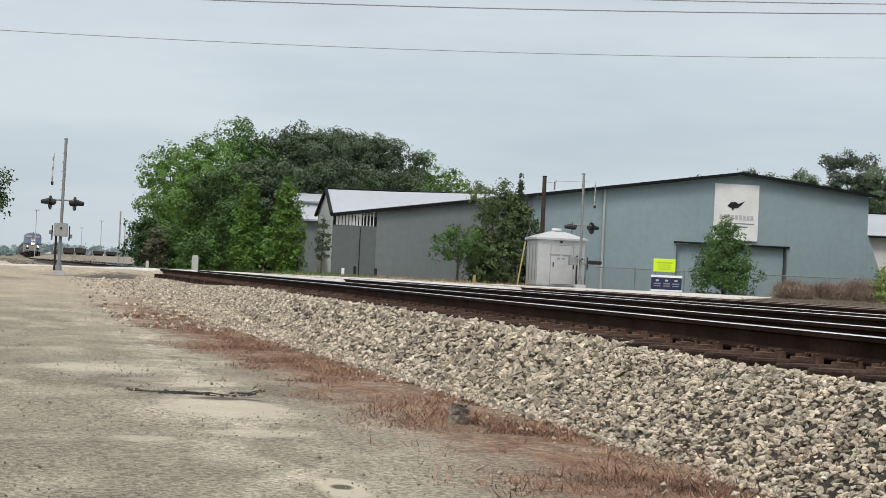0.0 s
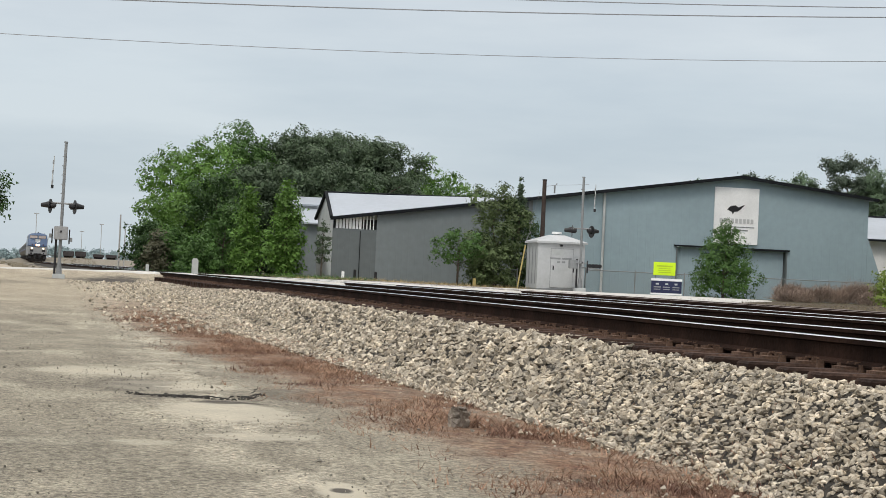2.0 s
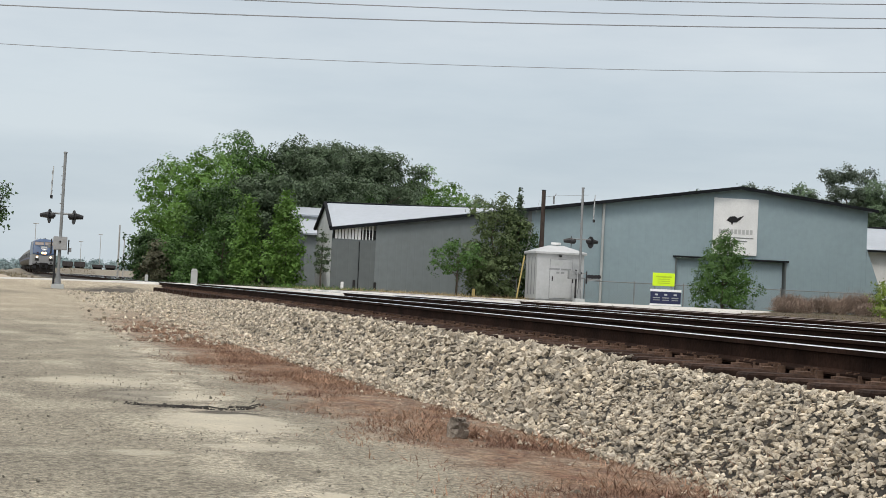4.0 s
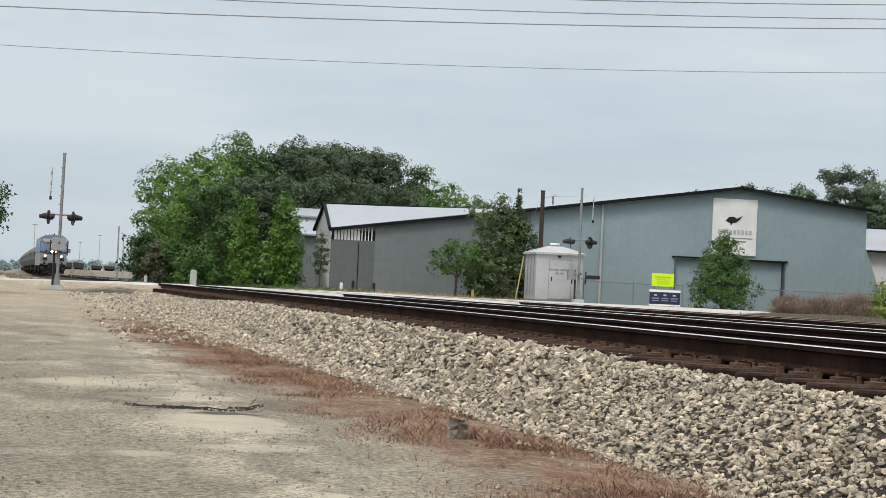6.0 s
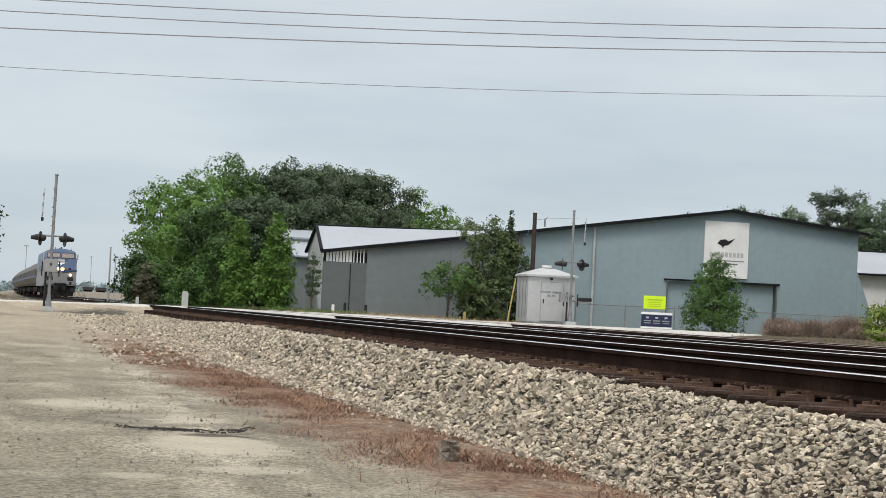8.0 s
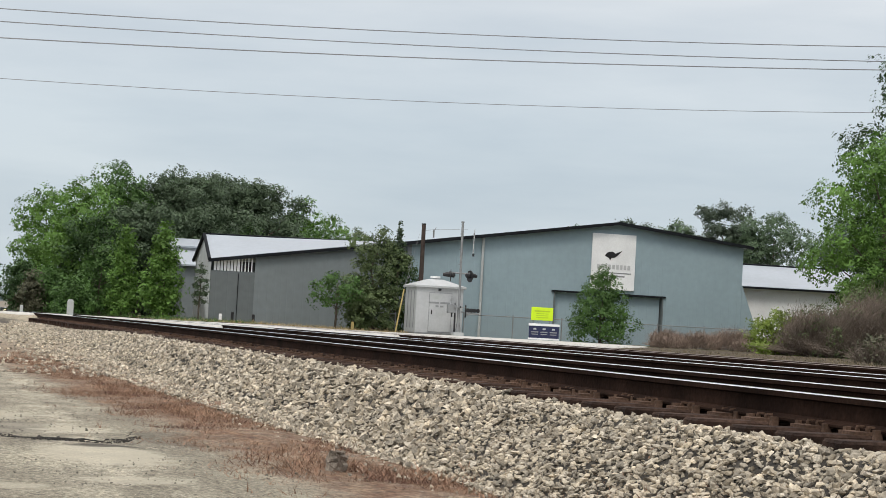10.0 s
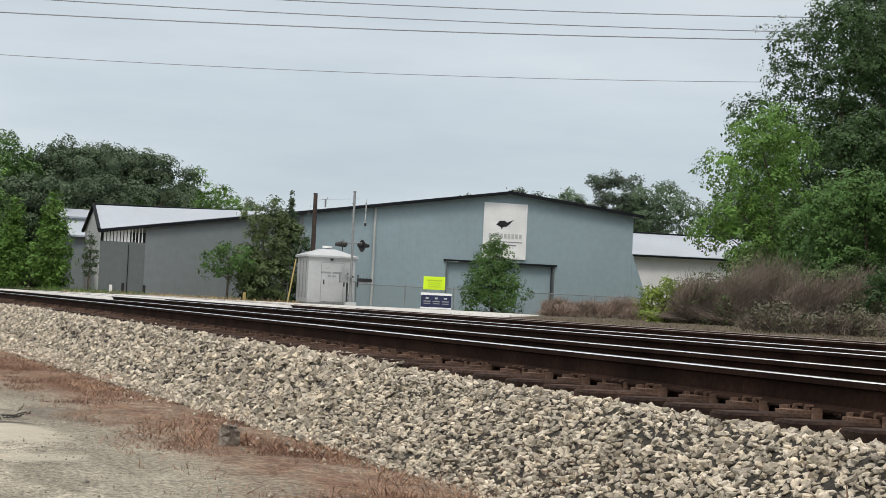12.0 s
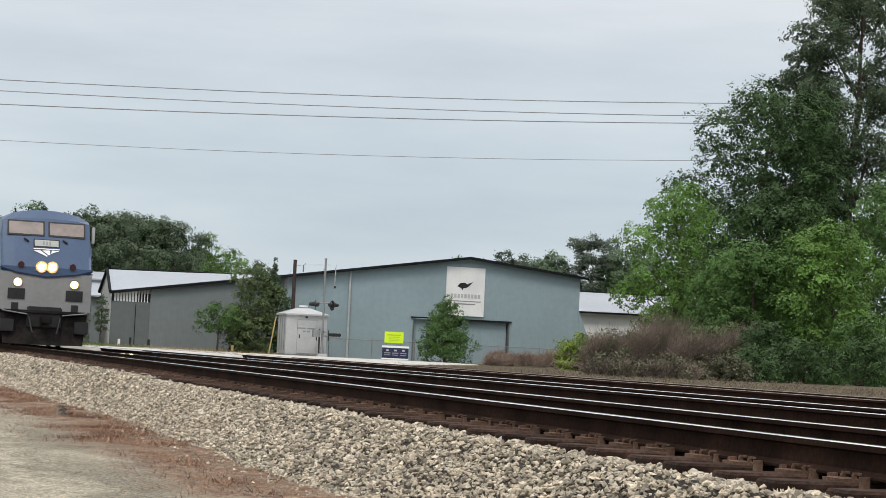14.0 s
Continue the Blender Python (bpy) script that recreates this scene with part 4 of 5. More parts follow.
for x, y, h, mm, lab in ((14.05, 96, 0.5, M_WHITE, "small white meter box by the shed"), (19.6, 90.5, 0.45, M_GUY, "short yellowish marker post"), (14.95, 98.0, 0.62, M_BLACK, "short dark post before the shed"),
                         (16.0, 97.8, 0.55, M_BLACK, "short dark post before the shed"), (3.9, 86, 0.4, M_WHITE2, "short white marker post")):
    p = thing("marker_post", x, y, 0.68, lab, "post")
    part("shaft", box(-0.07, -0.05, -0.1, 0.07, 0.05, h, 0.015), mm, p)


def build_fence(x0, x1, y, z, h, label):
    f = thing("chain_link_fence", 0, 0, 0, label, "fence", "fences")
    n = max(1, round((x1 - x0) / 2.6))
    for k in range(n + 1):
        x = x0 + (x1 - x0) * k / n
        part("post", tube((x, y, z - 0.1), (x, y, z + h + 0.08), 0.03, sides=8), M_GALV, f)
    part("top_rail", tube((x0, y, z + h), (x1, y, z + h), 0.021, sides=6), M_GALV, f)
    bm = bmesh.new()
    step, w = 0.13, 0.0055
    for s in (-1, 1):
        x = x0 - h
        while x < x1 + h:
            a, b = max(x0, x), min(x1, x + h)
            if b > a:
                za, zb = (a - x, b - x) if s > 0 else (h - (a - x), h - (b - x))
                v = [bm.verts.new((a, y + s * 0.004, z + za - w)), bm.verts.new((b, y + s * 0.004, z + zb - w)), bm.verts.new((b, y + s * 0.004, z + zb + w)), bm.verts.new((a, y + s * 0.004, z + za + w))]
                bm.faces.new(v)
            x += step
    part("wire_mesh", bm, M_GALV, f)


build_fence(25.0, 45.0, 90.2, 0.70, 1.08, "grey chain-link fence before the warehouse")
build_fence(19.8, 22.2, 92.6, 0.70, 0.95, "short rusty chain-link fence under the shrubs")


def wire(pts, y, r, label):
    """An overhead wire through three heights, sagging between."""
    k = np.polyfit([p[0] for p in pts], [p[1] for p in pts], 2)
    xs = np.linspace(-100, 115, 60)
    bm = bmesh.new()
    rings = []
    for v in xs:
        zc = float(np.polyval(k, v))
        rings.append([bm.verts.new((v, y + r * math.cos(q), zc + r * math.sin(q))) for q in np.linspace(0, 2 * math.pi, 6)[:5]])
    for p, q in zip(rings, rings[1:]):
        for i in range(5):
            bm.faces.new((p[i], p[(i + 1) % 5], q[(i + 1) % 5], q[i]))
    w = part("overhead_wire", bm, M_WIRE)
    tagged(w, label, "wire", "overhead wires")


wire(((-1.03, 15.16), (20.80, 15.88), (44.99, 17.28)), 95.0, 0.026, "dark overhead power wire against the sky")
wire(((-0.99, 14.54), (20.90, 15.23), (45.03, 16.51)), 95.0, 0.026, "dark overhead power wire against the sky")
wire(((-0.94, 13.73), (20.90, 14.58), (45.04, 16.02)), 95.0, 0.029, "dark overhead power wire against the sky")
wire(((-0.81, 11.83), (21.00, 12.38), (45.17, 13.70)), 95.0, 0.016, "thin overhead cable against the sky")

# ---- plants ----


def crown_points(shape, w, h, n, r):
    """Clump centres and sizes inside the outline of a crown."""
    c, s = [], []
    while len(c) < n:
        u = r.random()
        if shape == "cone":
            rad = (1 - u) ** 0.7 * 0.5 + 0.05
        elif shape == "pine":
            rad = 0.5 * math.sqrt(max(0.02, 1 - (u * 1.15 - 0.25) ** 2)) * (0.45 + 0.55 * r.random())
        elif shape == "shrub":
            rad = 0.5 * math.sqrt(max(0.0, 1 - u * u))
        else:
            rad = 0.5 * math.sqrt(max(0.03, 1 - (2 * u - 1) ** 2)) * (1.1 - 0.25 * u)
        rad *= 0.80 + 0.35 * r.random()
        a = r.random() * 2 * math.pi
        d = rad * (r.random() ** 0.35)
        c.append((math.cos(a) * d * w, math.sin(a) * d * w, u * h))
        s.append(r.uniform(0.75, 1.25))
    return np.array(c), np.array(s)


def leaves_mesh(centres, radii, leaf, per, material, r, flat=0.7):
    """Many small leaves round the clump centres."""
    n = len(centres) * per
    c = np.repeat(centres, per, 0)
    rad = np.repeat(radii, per)
    d = r.normal(size=(n, 3))
    d /= np.linalg.norm(d, axis=1, keepdims=True)
    p = c + d * (rad * r.uniform(0.62, 1.05, n))[:, None] * np.array([1, 1, flat])
    nrm = d * 1.0 + r.normal(size=(n, 3)) * 0.38 + np.array([0, 0, 0.30])
    nrm /= np.linalg.norm(nrm, axis=1, keepdims=True)
    t = np.cross(nrm, r.normal(size=(n, 3)))
    t /= np.linalg.norm(t, axis=1, keepdims=True)
    b = np.cross(nrm, t)
    ln = (leaf * r.uniform(0.6, 1.35, n))[:, None]
    if leaf >= 0.2:
        V = np.stack([p - t * ln * 0.5, p + b * ln * 0.45 + t * ln * 0.3, p - b * ln * 0.45 + t * ln * 0.3], 1).reshape(-1, 3)
        return mesh_np("crown", V, np.arange(n * 3).reshape(-1, 3), material)
    V = np.stack([p - t * ln * 0.5, p + b * ln * 0.32 - t * ln * 0.05, p + t * ln * 0.5, p - b * ln * 0.32 - t * ln * 0.05], 1).reshape(-1, 3)
    return mesh_np("crown", V, np.arange(n * 4).reshape(-1, 4), material)


def limb_mesh(h, w, base_h, centres, r, trunk_r):
    bm = bmesh.new()
    bends = [(0, 0, -0.3)]
    for k in range(1, 5):
        bends.append((r.normal() * 0.03 * w, r.normal() * 0.03 * w, (base_h + (h - base_h) * 0.8) * k / 4))
    for k in range(4):
        tube(bends[k], bends[k + 1], trunk_r * (1 - k * 0.22), trunk_r * (1 - (k + 1) * 0.22), 8, bm)
    for c in centres[:: max(1, len(centres) // 12)][:12]:
        z0 = max(base_h * 0.6, min(c[2] - 0.12 * h, bends[4][2]))
        tube((0, 0, z0), (c[0] * 0.85, c[1] * 0.85, c[2]), trunk_r * 0.32, trunk_r * 0.08, 5, bm)
    return bm


def crown_lobes(shape, w, h, r):
    """The large rounded masses of a crown: centres, sizes and how flat each one is."""
    c, rad, flat = [], [], []

    def lobe(a, d, z, size, f):
        c.append((math.cos(a) * d, math.sin(a) * d, z)); rad.append(size); flat.append(f)
    turn = r.random() * 6.28
    if shape == "pine":
        rings = int(5 + 0.45 * h)
        for k in range(rings):
            u = (k + 0.3 * r.random()) / rings
            reach = 0.5 * w * math.sqrt(max(0.06, 1 - ((u - 0.42) / 0.68) ** 2))
            for j in range(int(r.integers(4, 7))):
                a = turn + k * 1.9 + j * 1.25 + r.normal() * 0.25
                far = reach * r.uniform(0.65, 1.15)
                for q in ((0.95, 0.55) if far > 1.2 else (0.8,)):
                    lobe(a + r.normal() * 0.12, far * q, u * h * 0.93 + 0.06 * h * q + r.normal() * 0.02 * h, w * r.uniform(0.10, 0.16), 0.55)
        lobe(0, 0, h * 0.96, 0.10 * w, 0.9)
    elif shape == "cone":
        n = int(14 + 3 * h)
        for k in range(n):
            u = 0.05 + 0.87 * k / n
            e = (0.5 * w * (1 - u) ** 0.75 + 0.03 * w) * min(1.0, 0.62 + 1.5 * u)
            size = e * r.uniform(0.38, 0.58) + 0.03 * w
            lobe(turn + k * 2.4, max(0.0, e - size * 0.7) * r.uniform(0.8, 1.15), u * h, size, 0.75)
        lobe(0, 0, h - 0.05 * w, 0.06 * w, 1.6)
    else:
        n = int(13 + 1.6 * w)
        for k in range(n):
            u = (0.02 + 0.80 * k / n) if shape == "shrub" else (0.05 + 0.85 * k / n)
            e = 0.5 * w * (math.sqrt(1 - u * u) if shape == "shrub" else math.sqrt(max(0.04, 1 - ((u - 0.42) / 0.62) ** 2)))
            size = min(w, 1.1 * h) * r.uniform(0.15, 0.25)
            lobe(turn + k * 2.4 + r.normal() * 0.2, max(0.0, e - size * 0.75) * (r.uniform(0.75, 1.12) if k % 4 else r.uniform(0.1, 0.6)), max(size * 0.5, u * h), size, 0.8)
        lobe(turn, 0.05 * w, h - 0.13 * min(w, h), 0.13 * min(w, h), 1.0)
    return np.array(c), np.array(rad), np.array(flat)


def crown_mesh(c, rad, flat, leaf, spray, density, material, r):
    """Leaves in sprays over the lobes, with ragged shoots standing out of them."""
    C, D, S = [], [], []
    for p, size, f in zip(c, rad, flat):
        n = int(3.3 * (size / spray) ** 2) + 6
        d = r.normal(size=(n, 3)) + np.array([0, 0, 0.25])
        d /= np.linalg.norm(d, axis=1, keepdims=True)
        reach = size * np.where(r.random(n) < 0.10, r.uniform(1.08, 1.3, n), r.uniform(0.6, 1.03, n))
        C.append(p + d * reach[:, None] * np.array([1, 1, f])); D.append(d); S.append(spray * r.uniform(0.6, 1.25, n))
    C, D, S = np.concatenate(C), np.concatenate(D), np.concatenate(S)
    per = max(8, int(density * 3.3 * (spray / leaf) ** 2))
    n = len(C) * per
    d = np.repeat(D, per, 0)
    off = r.normal(size=(n, 3)) * 0.55
    off -= d * (np.sum(off * d, 1) * 0.45)[:, None]
    p = np.repeat(C, per, 0) + off * np.repeat(S, per)[:, None] * np.array([1, 1, 0.8])
    p[:, 2] = np.maximum(p[:, 2], 0.03)
    nrm = d * 0.85 + r.normal(size=(n, 3)) * 0.30 + np.array([0, 0, 0.30])
    nrm /= np.linalg.norm(nrm, axis=1, keepdims=True)
    t = np.cross(nrm, r.normal(size=(n, 3)))
    t /= np.linalg.norm(t, axis=1, keepdims=True)
    b = np.cross(nrm, t)
    ln = (leaf * r.uniform(0.65, 1.4, n))[:, None]
    V = np.stack([p - t * ln * 0.6, p + b * ln * 0.42 + t * ln * 0.35, p - b * ln * 0.42 + t * ln * 0.35], 1).reshape(-1, 3)
    return mesh_np("crown", V, np.arange(n * 3).reshape(-1, 3), material)


def tree(x, y, top, width, shape, material, label, leaf=0.14, density=1.0, bare=0.12, seed=0, name="tree", group="", spray=0.34):
    r = np.random.default_rng(int(abs(x) * 131 + y * 17) + seed)
    z = float(ground_z(x, y)) - 0.02
    h = top - z
    t = thing(name, x, y, z, label, name, group)
    base = bare * h
    c, rad, flat = crown_lobes(shape, width, h - base, r)
    c[:, 2] += base
    share("crown", crown_mesh(c, rad, flat, leaf, spray, density, material, r), t)
    part("trunk", limb_mesh(h, width, base, c, r, 0.012 * h + 0.012 * width), M_BARK, t)
    return t


WOOD_LEFT = [
    (4.9, 112.0, 3.6, 2.6, 'D'), (6.9, 125.0, 8.8, 4.8, 'B'), (8.6, 121.0, 9.1, 5.2, 'B'), (12.3, 132.0, 11.2, 5.8, 'M'),
    (16.2, 135.0, 11.2, 7.2, 'P'), (19.4, 138.0, 11.1, 6.8, 'P'), (22.5, 140.0, 11.1, 6.4, 'P'), (26.2, 140.0, 10.1, 4.4, 'B'), (28.8, 142.0, 9.1, 4.2, 'B'),
    (31.5, 145.0, 8.3, 3.2, 'P')]
WOOD_FILL = [
    (14.0, 127.0, 7.6, 5.2, 'P'), (18.2, 130.0, 8.6, 5.6, 'P'), (22.5, 133.0, 8.4, 5.6, 'P'), (26.2, 136.0, 7.9, 5.0, 'M'), (29.6, 138.0, 7.4, 4.6, 'M'), (33.2, 140.0, 6.9, 4.2, 'P'),
    (14.3, 134.0, 10.5, 6.0, 'P'), (18.0, 137.0, 10.9, 6.5, 'P'), (21.2, 139.0, 10.7, 6.0, 'P'), (24.6, 140.0, 10.2, 5.0, 'P'), (10.4, 128.0, 9.6, 5.0, 'B'),
    (10.6, 121.0, 6.2, 4.2, 'D'), (7.4, 117.0, 5.6, 3.6, 'B'), (5.9, 115.0, 5.0, 2.6, 'B')]
WOOD_FRONT = [
    (12.0, 104.0, 5.8, 2.8, 'C'), (10.15, 106.0, 5.5, 2.0, 'C'), (9.1, 108.0, 4.7, 2.8, 'M'), (6.5, 110.0, 3.3, 3.0, 'M'), (9.3, 116.0, 6.7, 4.4, 'D'), (12.6, 124.0, 7.9, 5.6, 'P'),
    (16.6, 128.0, 8.1, 5.2, 'P'), (5.4, 109.0, 2.9, 1.8, 'W'), (-2.82, 60.0, 3.75, 2.7, 'D'), (7.6, 106.0, 2.6, 2.6, 'M'), (21.0, 132.0, 7.5, 5.0, 'M')]
FAR_RIGHT = [
    (55.2, 150.0, 10.9, 3.4, 'P'), (59.5, 150.0, 11.2, 5.2, 'M'), (62.6, 148.0, 12.6, 5.6, 'P'), (66.1, 145.0, 12.0, 7.6, 'M'), (69.5, 140.0, 12.0, 6.0, 'M'), (50.7, 150.0, 10.0, 3.4, 'M'), (57.4, 151.0, 10.6, 5.0, 'P'), (64.4, 147.0, 11.6, 6.4, 'M'), (61.0, 152.0, 10.8, 6.0, 'M'), (53.0, 151.0, 9.9, 4.0, 'M'), (72.5, 140.0, 12.5, 7.0, 'M'), (57.8, 149.0, 10.3, 6.5, 'M')]
KINDS = {
    'B': ("round", L_BRIGHT, "bright spring-green leafy tree at the wood's edge"),
    'P': ("pine", L_DARK, "dark green pine with an uneven crown"),
    'D': ("round", L_DEEP, "deep green leafy shrub-like tree"),
    'C': ("cone", L_BRIGHT, "young green tree with a pointed crown"),
    'M': ("round", L_MID, "green leafy tree with a full crown"),
    'W': ("shrub", L_BROWN, "brownish half-bare shrub under the wood")}
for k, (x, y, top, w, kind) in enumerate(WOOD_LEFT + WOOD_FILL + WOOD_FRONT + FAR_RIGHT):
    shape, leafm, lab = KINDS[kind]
    # trees on the far right take the leaf colours paled for haze
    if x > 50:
        leafm = L_HAZEPINE if kind == 'P' else L_HAZELEAF
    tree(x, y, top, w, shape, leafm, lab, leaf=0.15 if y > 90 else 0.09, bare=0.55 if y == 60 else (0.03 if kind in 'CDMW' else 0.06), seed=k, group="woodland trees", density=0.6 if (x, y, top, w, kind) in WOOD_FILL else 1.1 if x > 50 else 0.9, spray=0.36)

tree(22.1, 93.9, 5.3, 3.2, "round", L_DEEP, "dark green shrub behind the relay hut", leaf=0.11, bare=0.0, name="shrub", seed=3, spray=0.24)
tree(21.2, 93.0, 5.9, 3.7, "round", L_OLIVE, "tall dark green shrub between shed and warehouse", leaf=0.11, bare=0.0, name="shrub", spray=0.24)
tree(22.35, 93.3, 6.15, 0.6, "cone", L_DARK, "thin dark sapling above the shrub", leaf=0.10, bare=0.55, name="sapling", density=0.6, spray=0.12)
tree(18.85, 91.0, 3.4, 3.0, "round", L_MID, "small spreading green tree before the shed", leaf=0.11, bare=0.42, density=0.8, spray=0.22)
tree(20.3, 92.0, 3.2, 2.4, "shrub", L_OLIVE, "dark green shrub before the shed", leaf=0.12, bare=0.0, spray=0.28, name="shrub")
tree(30.55, 86.0, 4.35, 3.7, "cone", L_MID, "young green tree with a pointed crown before the warehouse door", leaf=0.085, bare=0.04, density=0.85, spray=0.20)
tree(13.1, 97.0, 3.6, 0.8, "pine", L_DARK, "dark ivy-clad stump beside the shed gable", leaf=0.09, bare=0.3, density=0.6, name="shrub", spray=0.16)

RIGHT = [
    (41.4, 80.0, 11.2, 6.2, "round", 'B'), (52.2, 92.0, 19.2, 11.6, "round", 'D'), (57.4, 97.0, 22.4, 5.2, "pine", 'P'), (60.6, 96.0, 28.5, 9.6, "pine", 'P'), (42.2, 72.0, 7.6, 6.4, "round", 'M'),
    (45.6, 70.5, 8.6, 6.6, "round", 'B'), (43.5, 77.0, 7.5, 6.0, "round", 'M'), (48.5, 82.0, 11.5, 7.0, "round", 'D'), (53.0, 76.0, 12.0, 9.0, "round", 'M'), (63.0, 84.0, 16.0, 10.0, "round", 'M')]
for k, (x, y, top, w, shape, kind) in enumerate(RIGHT):
    tree(x, y, top, w, shape, KINDS[kind][1], KINDS[kind][2].replace(" at the wood's edge", "") + " past the tracks", leaf=0.125 if y < 82 else 0.15, bare=0.02 if y < 80 else (0.12 if kind != 'P' else 0.25), seed=40 + k, group="trees past the tracks", density=0.85, spray=0.36)
tree(33.0, 72.0, 2.5, 2.4, "shrub", L_YELLOW, "yellow-green shrub at the brush's edge", leaf=0.10, bare=0.0, spray=0.22, name="shrub")
tree(40.0, 65.5, 3.4, 4.0, "shrub", L_DEEP, "green shrub beside the siding", leaf=0.12, bare=0.0, spray=0.28, name="shrub")
tree(43.0, 63.0, 3.8, 4.5, "shrub", L_MID, "green shrub beside the siding", leaf=0.12, bare=0.0, spray=0.28, name="shrub")
tree(47.5, 60.0, 4.2, 5.0, "shrub", L_DEEP, "green shrub beside the siding", leaf=0.12, bare=0.0, spray=0.28, name="shrub")


def brush(x, y, top, width, n, label, leafy=0.25, twigs=None):
    """A tangle of bare twigs with a few leaves."""
    r = np.random.default_rng(int(x * 77 + y))
    z = float(ground_z(x, y))
    h = top - z
    t = thing("brush", x, y, z, label, "brush", "bare brush")
    a = r.random(n) * 2 * np.pi
    d0 = np.sqrt(r.random(n)) * width * 0.42
    p = np.stack([np.cos(a) * d0, np.sin(a) * d0 * 0.6, r.random(n) * h * 0.5], -1)
    lean = r.normal(size=(n, 3)) * np.array([0.5, 0.5, 0.25]) + np.array([0, 0, 0.7])
    ln = h * r.uniform(0.2, 0.55, n)
    q = p + lean * ln[:, None]
    env = h * np.sqrt(np.clip(1 - (q[:, 0] / (width * 0.55)) ** 2, 0.05, 1)) * r.uniform(0.6, 1.1, n) * np.array([0.8 + 0.45 * noise.noise((v * 1.1, x, 0)) for v in q[:, 0]])
    low = np.minimum(1.0, env / np.maximum(q[:, 2], 0.01))
    p[:, 2] *= low
    q[:, 2] *= low
    side = np.cross(q - p, r.normal(size=(n, 3)))
    side = side / np.linalg.norm(side, axis=1, keepdims=True) * 0.0075
    V = np.stack([p - side, p + side, q + side * 0.4, q - side * 0.4], 1).reshape(-1, 3)
    tagged(share("twig_tangle", mesh_np("twig_tangle", V, np.arange(n * 4).reshape(-1, 4), twigs or M_TWIG), t), kind="stuff")
    if leafy:
        c, s = crown_points("shrub", width * 0.9, h * 0.8, 40, r)
        share("leaves", leaves_mesh(c, s * 0.35, 0.11, int(55 * leafy), L_OLIVE if leafy > 0.8 else L_BROWN, r), t)


for x, y, top, w in ((36.3, 70.0, 4.2, 5.2), (37.8, 68.0, 3.6, 4.6), (34.3, 71.0, 3.2, 3.4), (39.5, 68.5, 3.9, 4.2)):
    brush(x, y, top, w, 8500, "grey-brown tangle of bare brush beside the siding", 0.9)
for x, y, top, w in ((24.9, 47.0, 1.55, 2.6), (27.0, 47.0, 1.6, 2.8)):
    brush(x, y, top, w, 2600, "grey-brown dry brush beside the siding", 0.5)
# the deep green leaves also carry the shade low among these shrubs
for x, y, top, w, m in ((29.4, 48.0, 1.7, 2.6, L_BROWN), (31.8, 50.0, 2.1, 3.0, L_DEEP), (35.0, 52.0, 2.5, 3.4, L_DEEP), (38.5, 54.0, 2.7, 3.6, L_DEEP)):
    tree(x, y, top, w, "shrub", m, "low green shrub beside the siding", leaf=0.09, bare=0.0, name="shrub", group="low shrubs", spray=0.22)
for x, y, top, w in ((33.1, 84.0, 1.55, 2.0), (34.4, 83.0, 1.5, 2.4), (36.4, 84.0, 1.75, 2.6), (38.5, 83.0, 1.6, 2.6), (31.9, 80.5, 1.2, 2.0), (35.5, 79.5, 1.25, 2.5)):
    brush(x, y, top + 0.3, w, 2600, "low reddish-brown dry weeds before the fence", 0.0, M_DRYTWIG)


def tufts(name, x, y, size, material, seed, label, category, blades=7):
    """Blades of dry weed in tufts, in one mesh."""
    r = np.random.default_rng(seed)
    n = len(x) * blades
    X = np.repeat(x, blades) + r.normal(0, 0.035, n)
    Y = np.repeat(y, blades) + r.normal(0, 0.035, n)
    S = np.repeat(size, blades) * r.uniform(0.4, 1.2, n)
    Z = np.maximum(ground_z(X, Y), bed_z(X, Y) * (X > TRACK - 2.04 + bend(Y)))
    p = np.stack([X, Y, Z - 0.01], -1)
    a = r.random(n) * 2 * np.pi
    side = np.stack([np.cos(a), np.sin(a), 0 * a], -1) * (S * 0.065)[:, None]
    q = p + np.stack([r.normal(0, 0.7, n), r.normal(0, 0.7, n), r.uniform(0.25, 1.05, n)], -1) * S[:, None]
    V = np.stack([p - side * 1.3, p + side * 1.3, q], 1).reshape(-1, 3)
    ob = new(name, mesh_np(name, V, np.arange(n * 3).reshape(-1, 3), material))
    tagged(ob, label, category, kind="stuff")


r0 = np.random.default_rng(21)
n = 64000
wy = 6.0 + 36 * r0.random(n) ** 1.2 - 16 * (r0.random(n) < 0.25)
wx = 3.10 - 0.050 * np.clip(wy - 12, 0, None) + r0.normal(0, 0.43, n)
patch = np.array([noise.noise((a * 1.3, b * 0.55, 9)) for a, b in zip(wx, wy)])
keep = (patch > -0.55) & (np.hypot(wx - 2.86, (wy - 13.3) * 0.5) > 0.2)
tufts("weeds", wx[keep], wy[keep], ((0.014 + 0.050 * r0.random(n) ** 2.2) * (0.75 + 0.5 * (patch > 0.0)))[keep], M_WEED, 22, "low dry reddish weeds along the ballast", "weeds", 4)
n = 900
cy_ = 6.0 + 26 * r0.random(n) ** 1.3
cx_ = 3.06 - 0.050 * np.clip(cy_ - 12, 0, None) + r0.normal(0, 0.36, n)
tufts("dry_clumps", cx_, cy_, r0.uniform(0.022, 0.055, n), M_WEED, 28, "taller dry weed clumps along the ballast", "weeds", 16)
n = 2600
sy = 88 + 9.5 * r0.random(n)
sx = 9 + 15 * r0.random(n)
tufts("dry_grass", sx, sy, r0.uniform(0.10, 0.26, n), M_STRAW, 23, "straw-coloured dry grass before the sheds", "grass", 6)
n = 6500
qy = 18 + 46 * r0.random(n)
qx = 16.9 + (3 + 0.28 * qy) * r0.random(n)
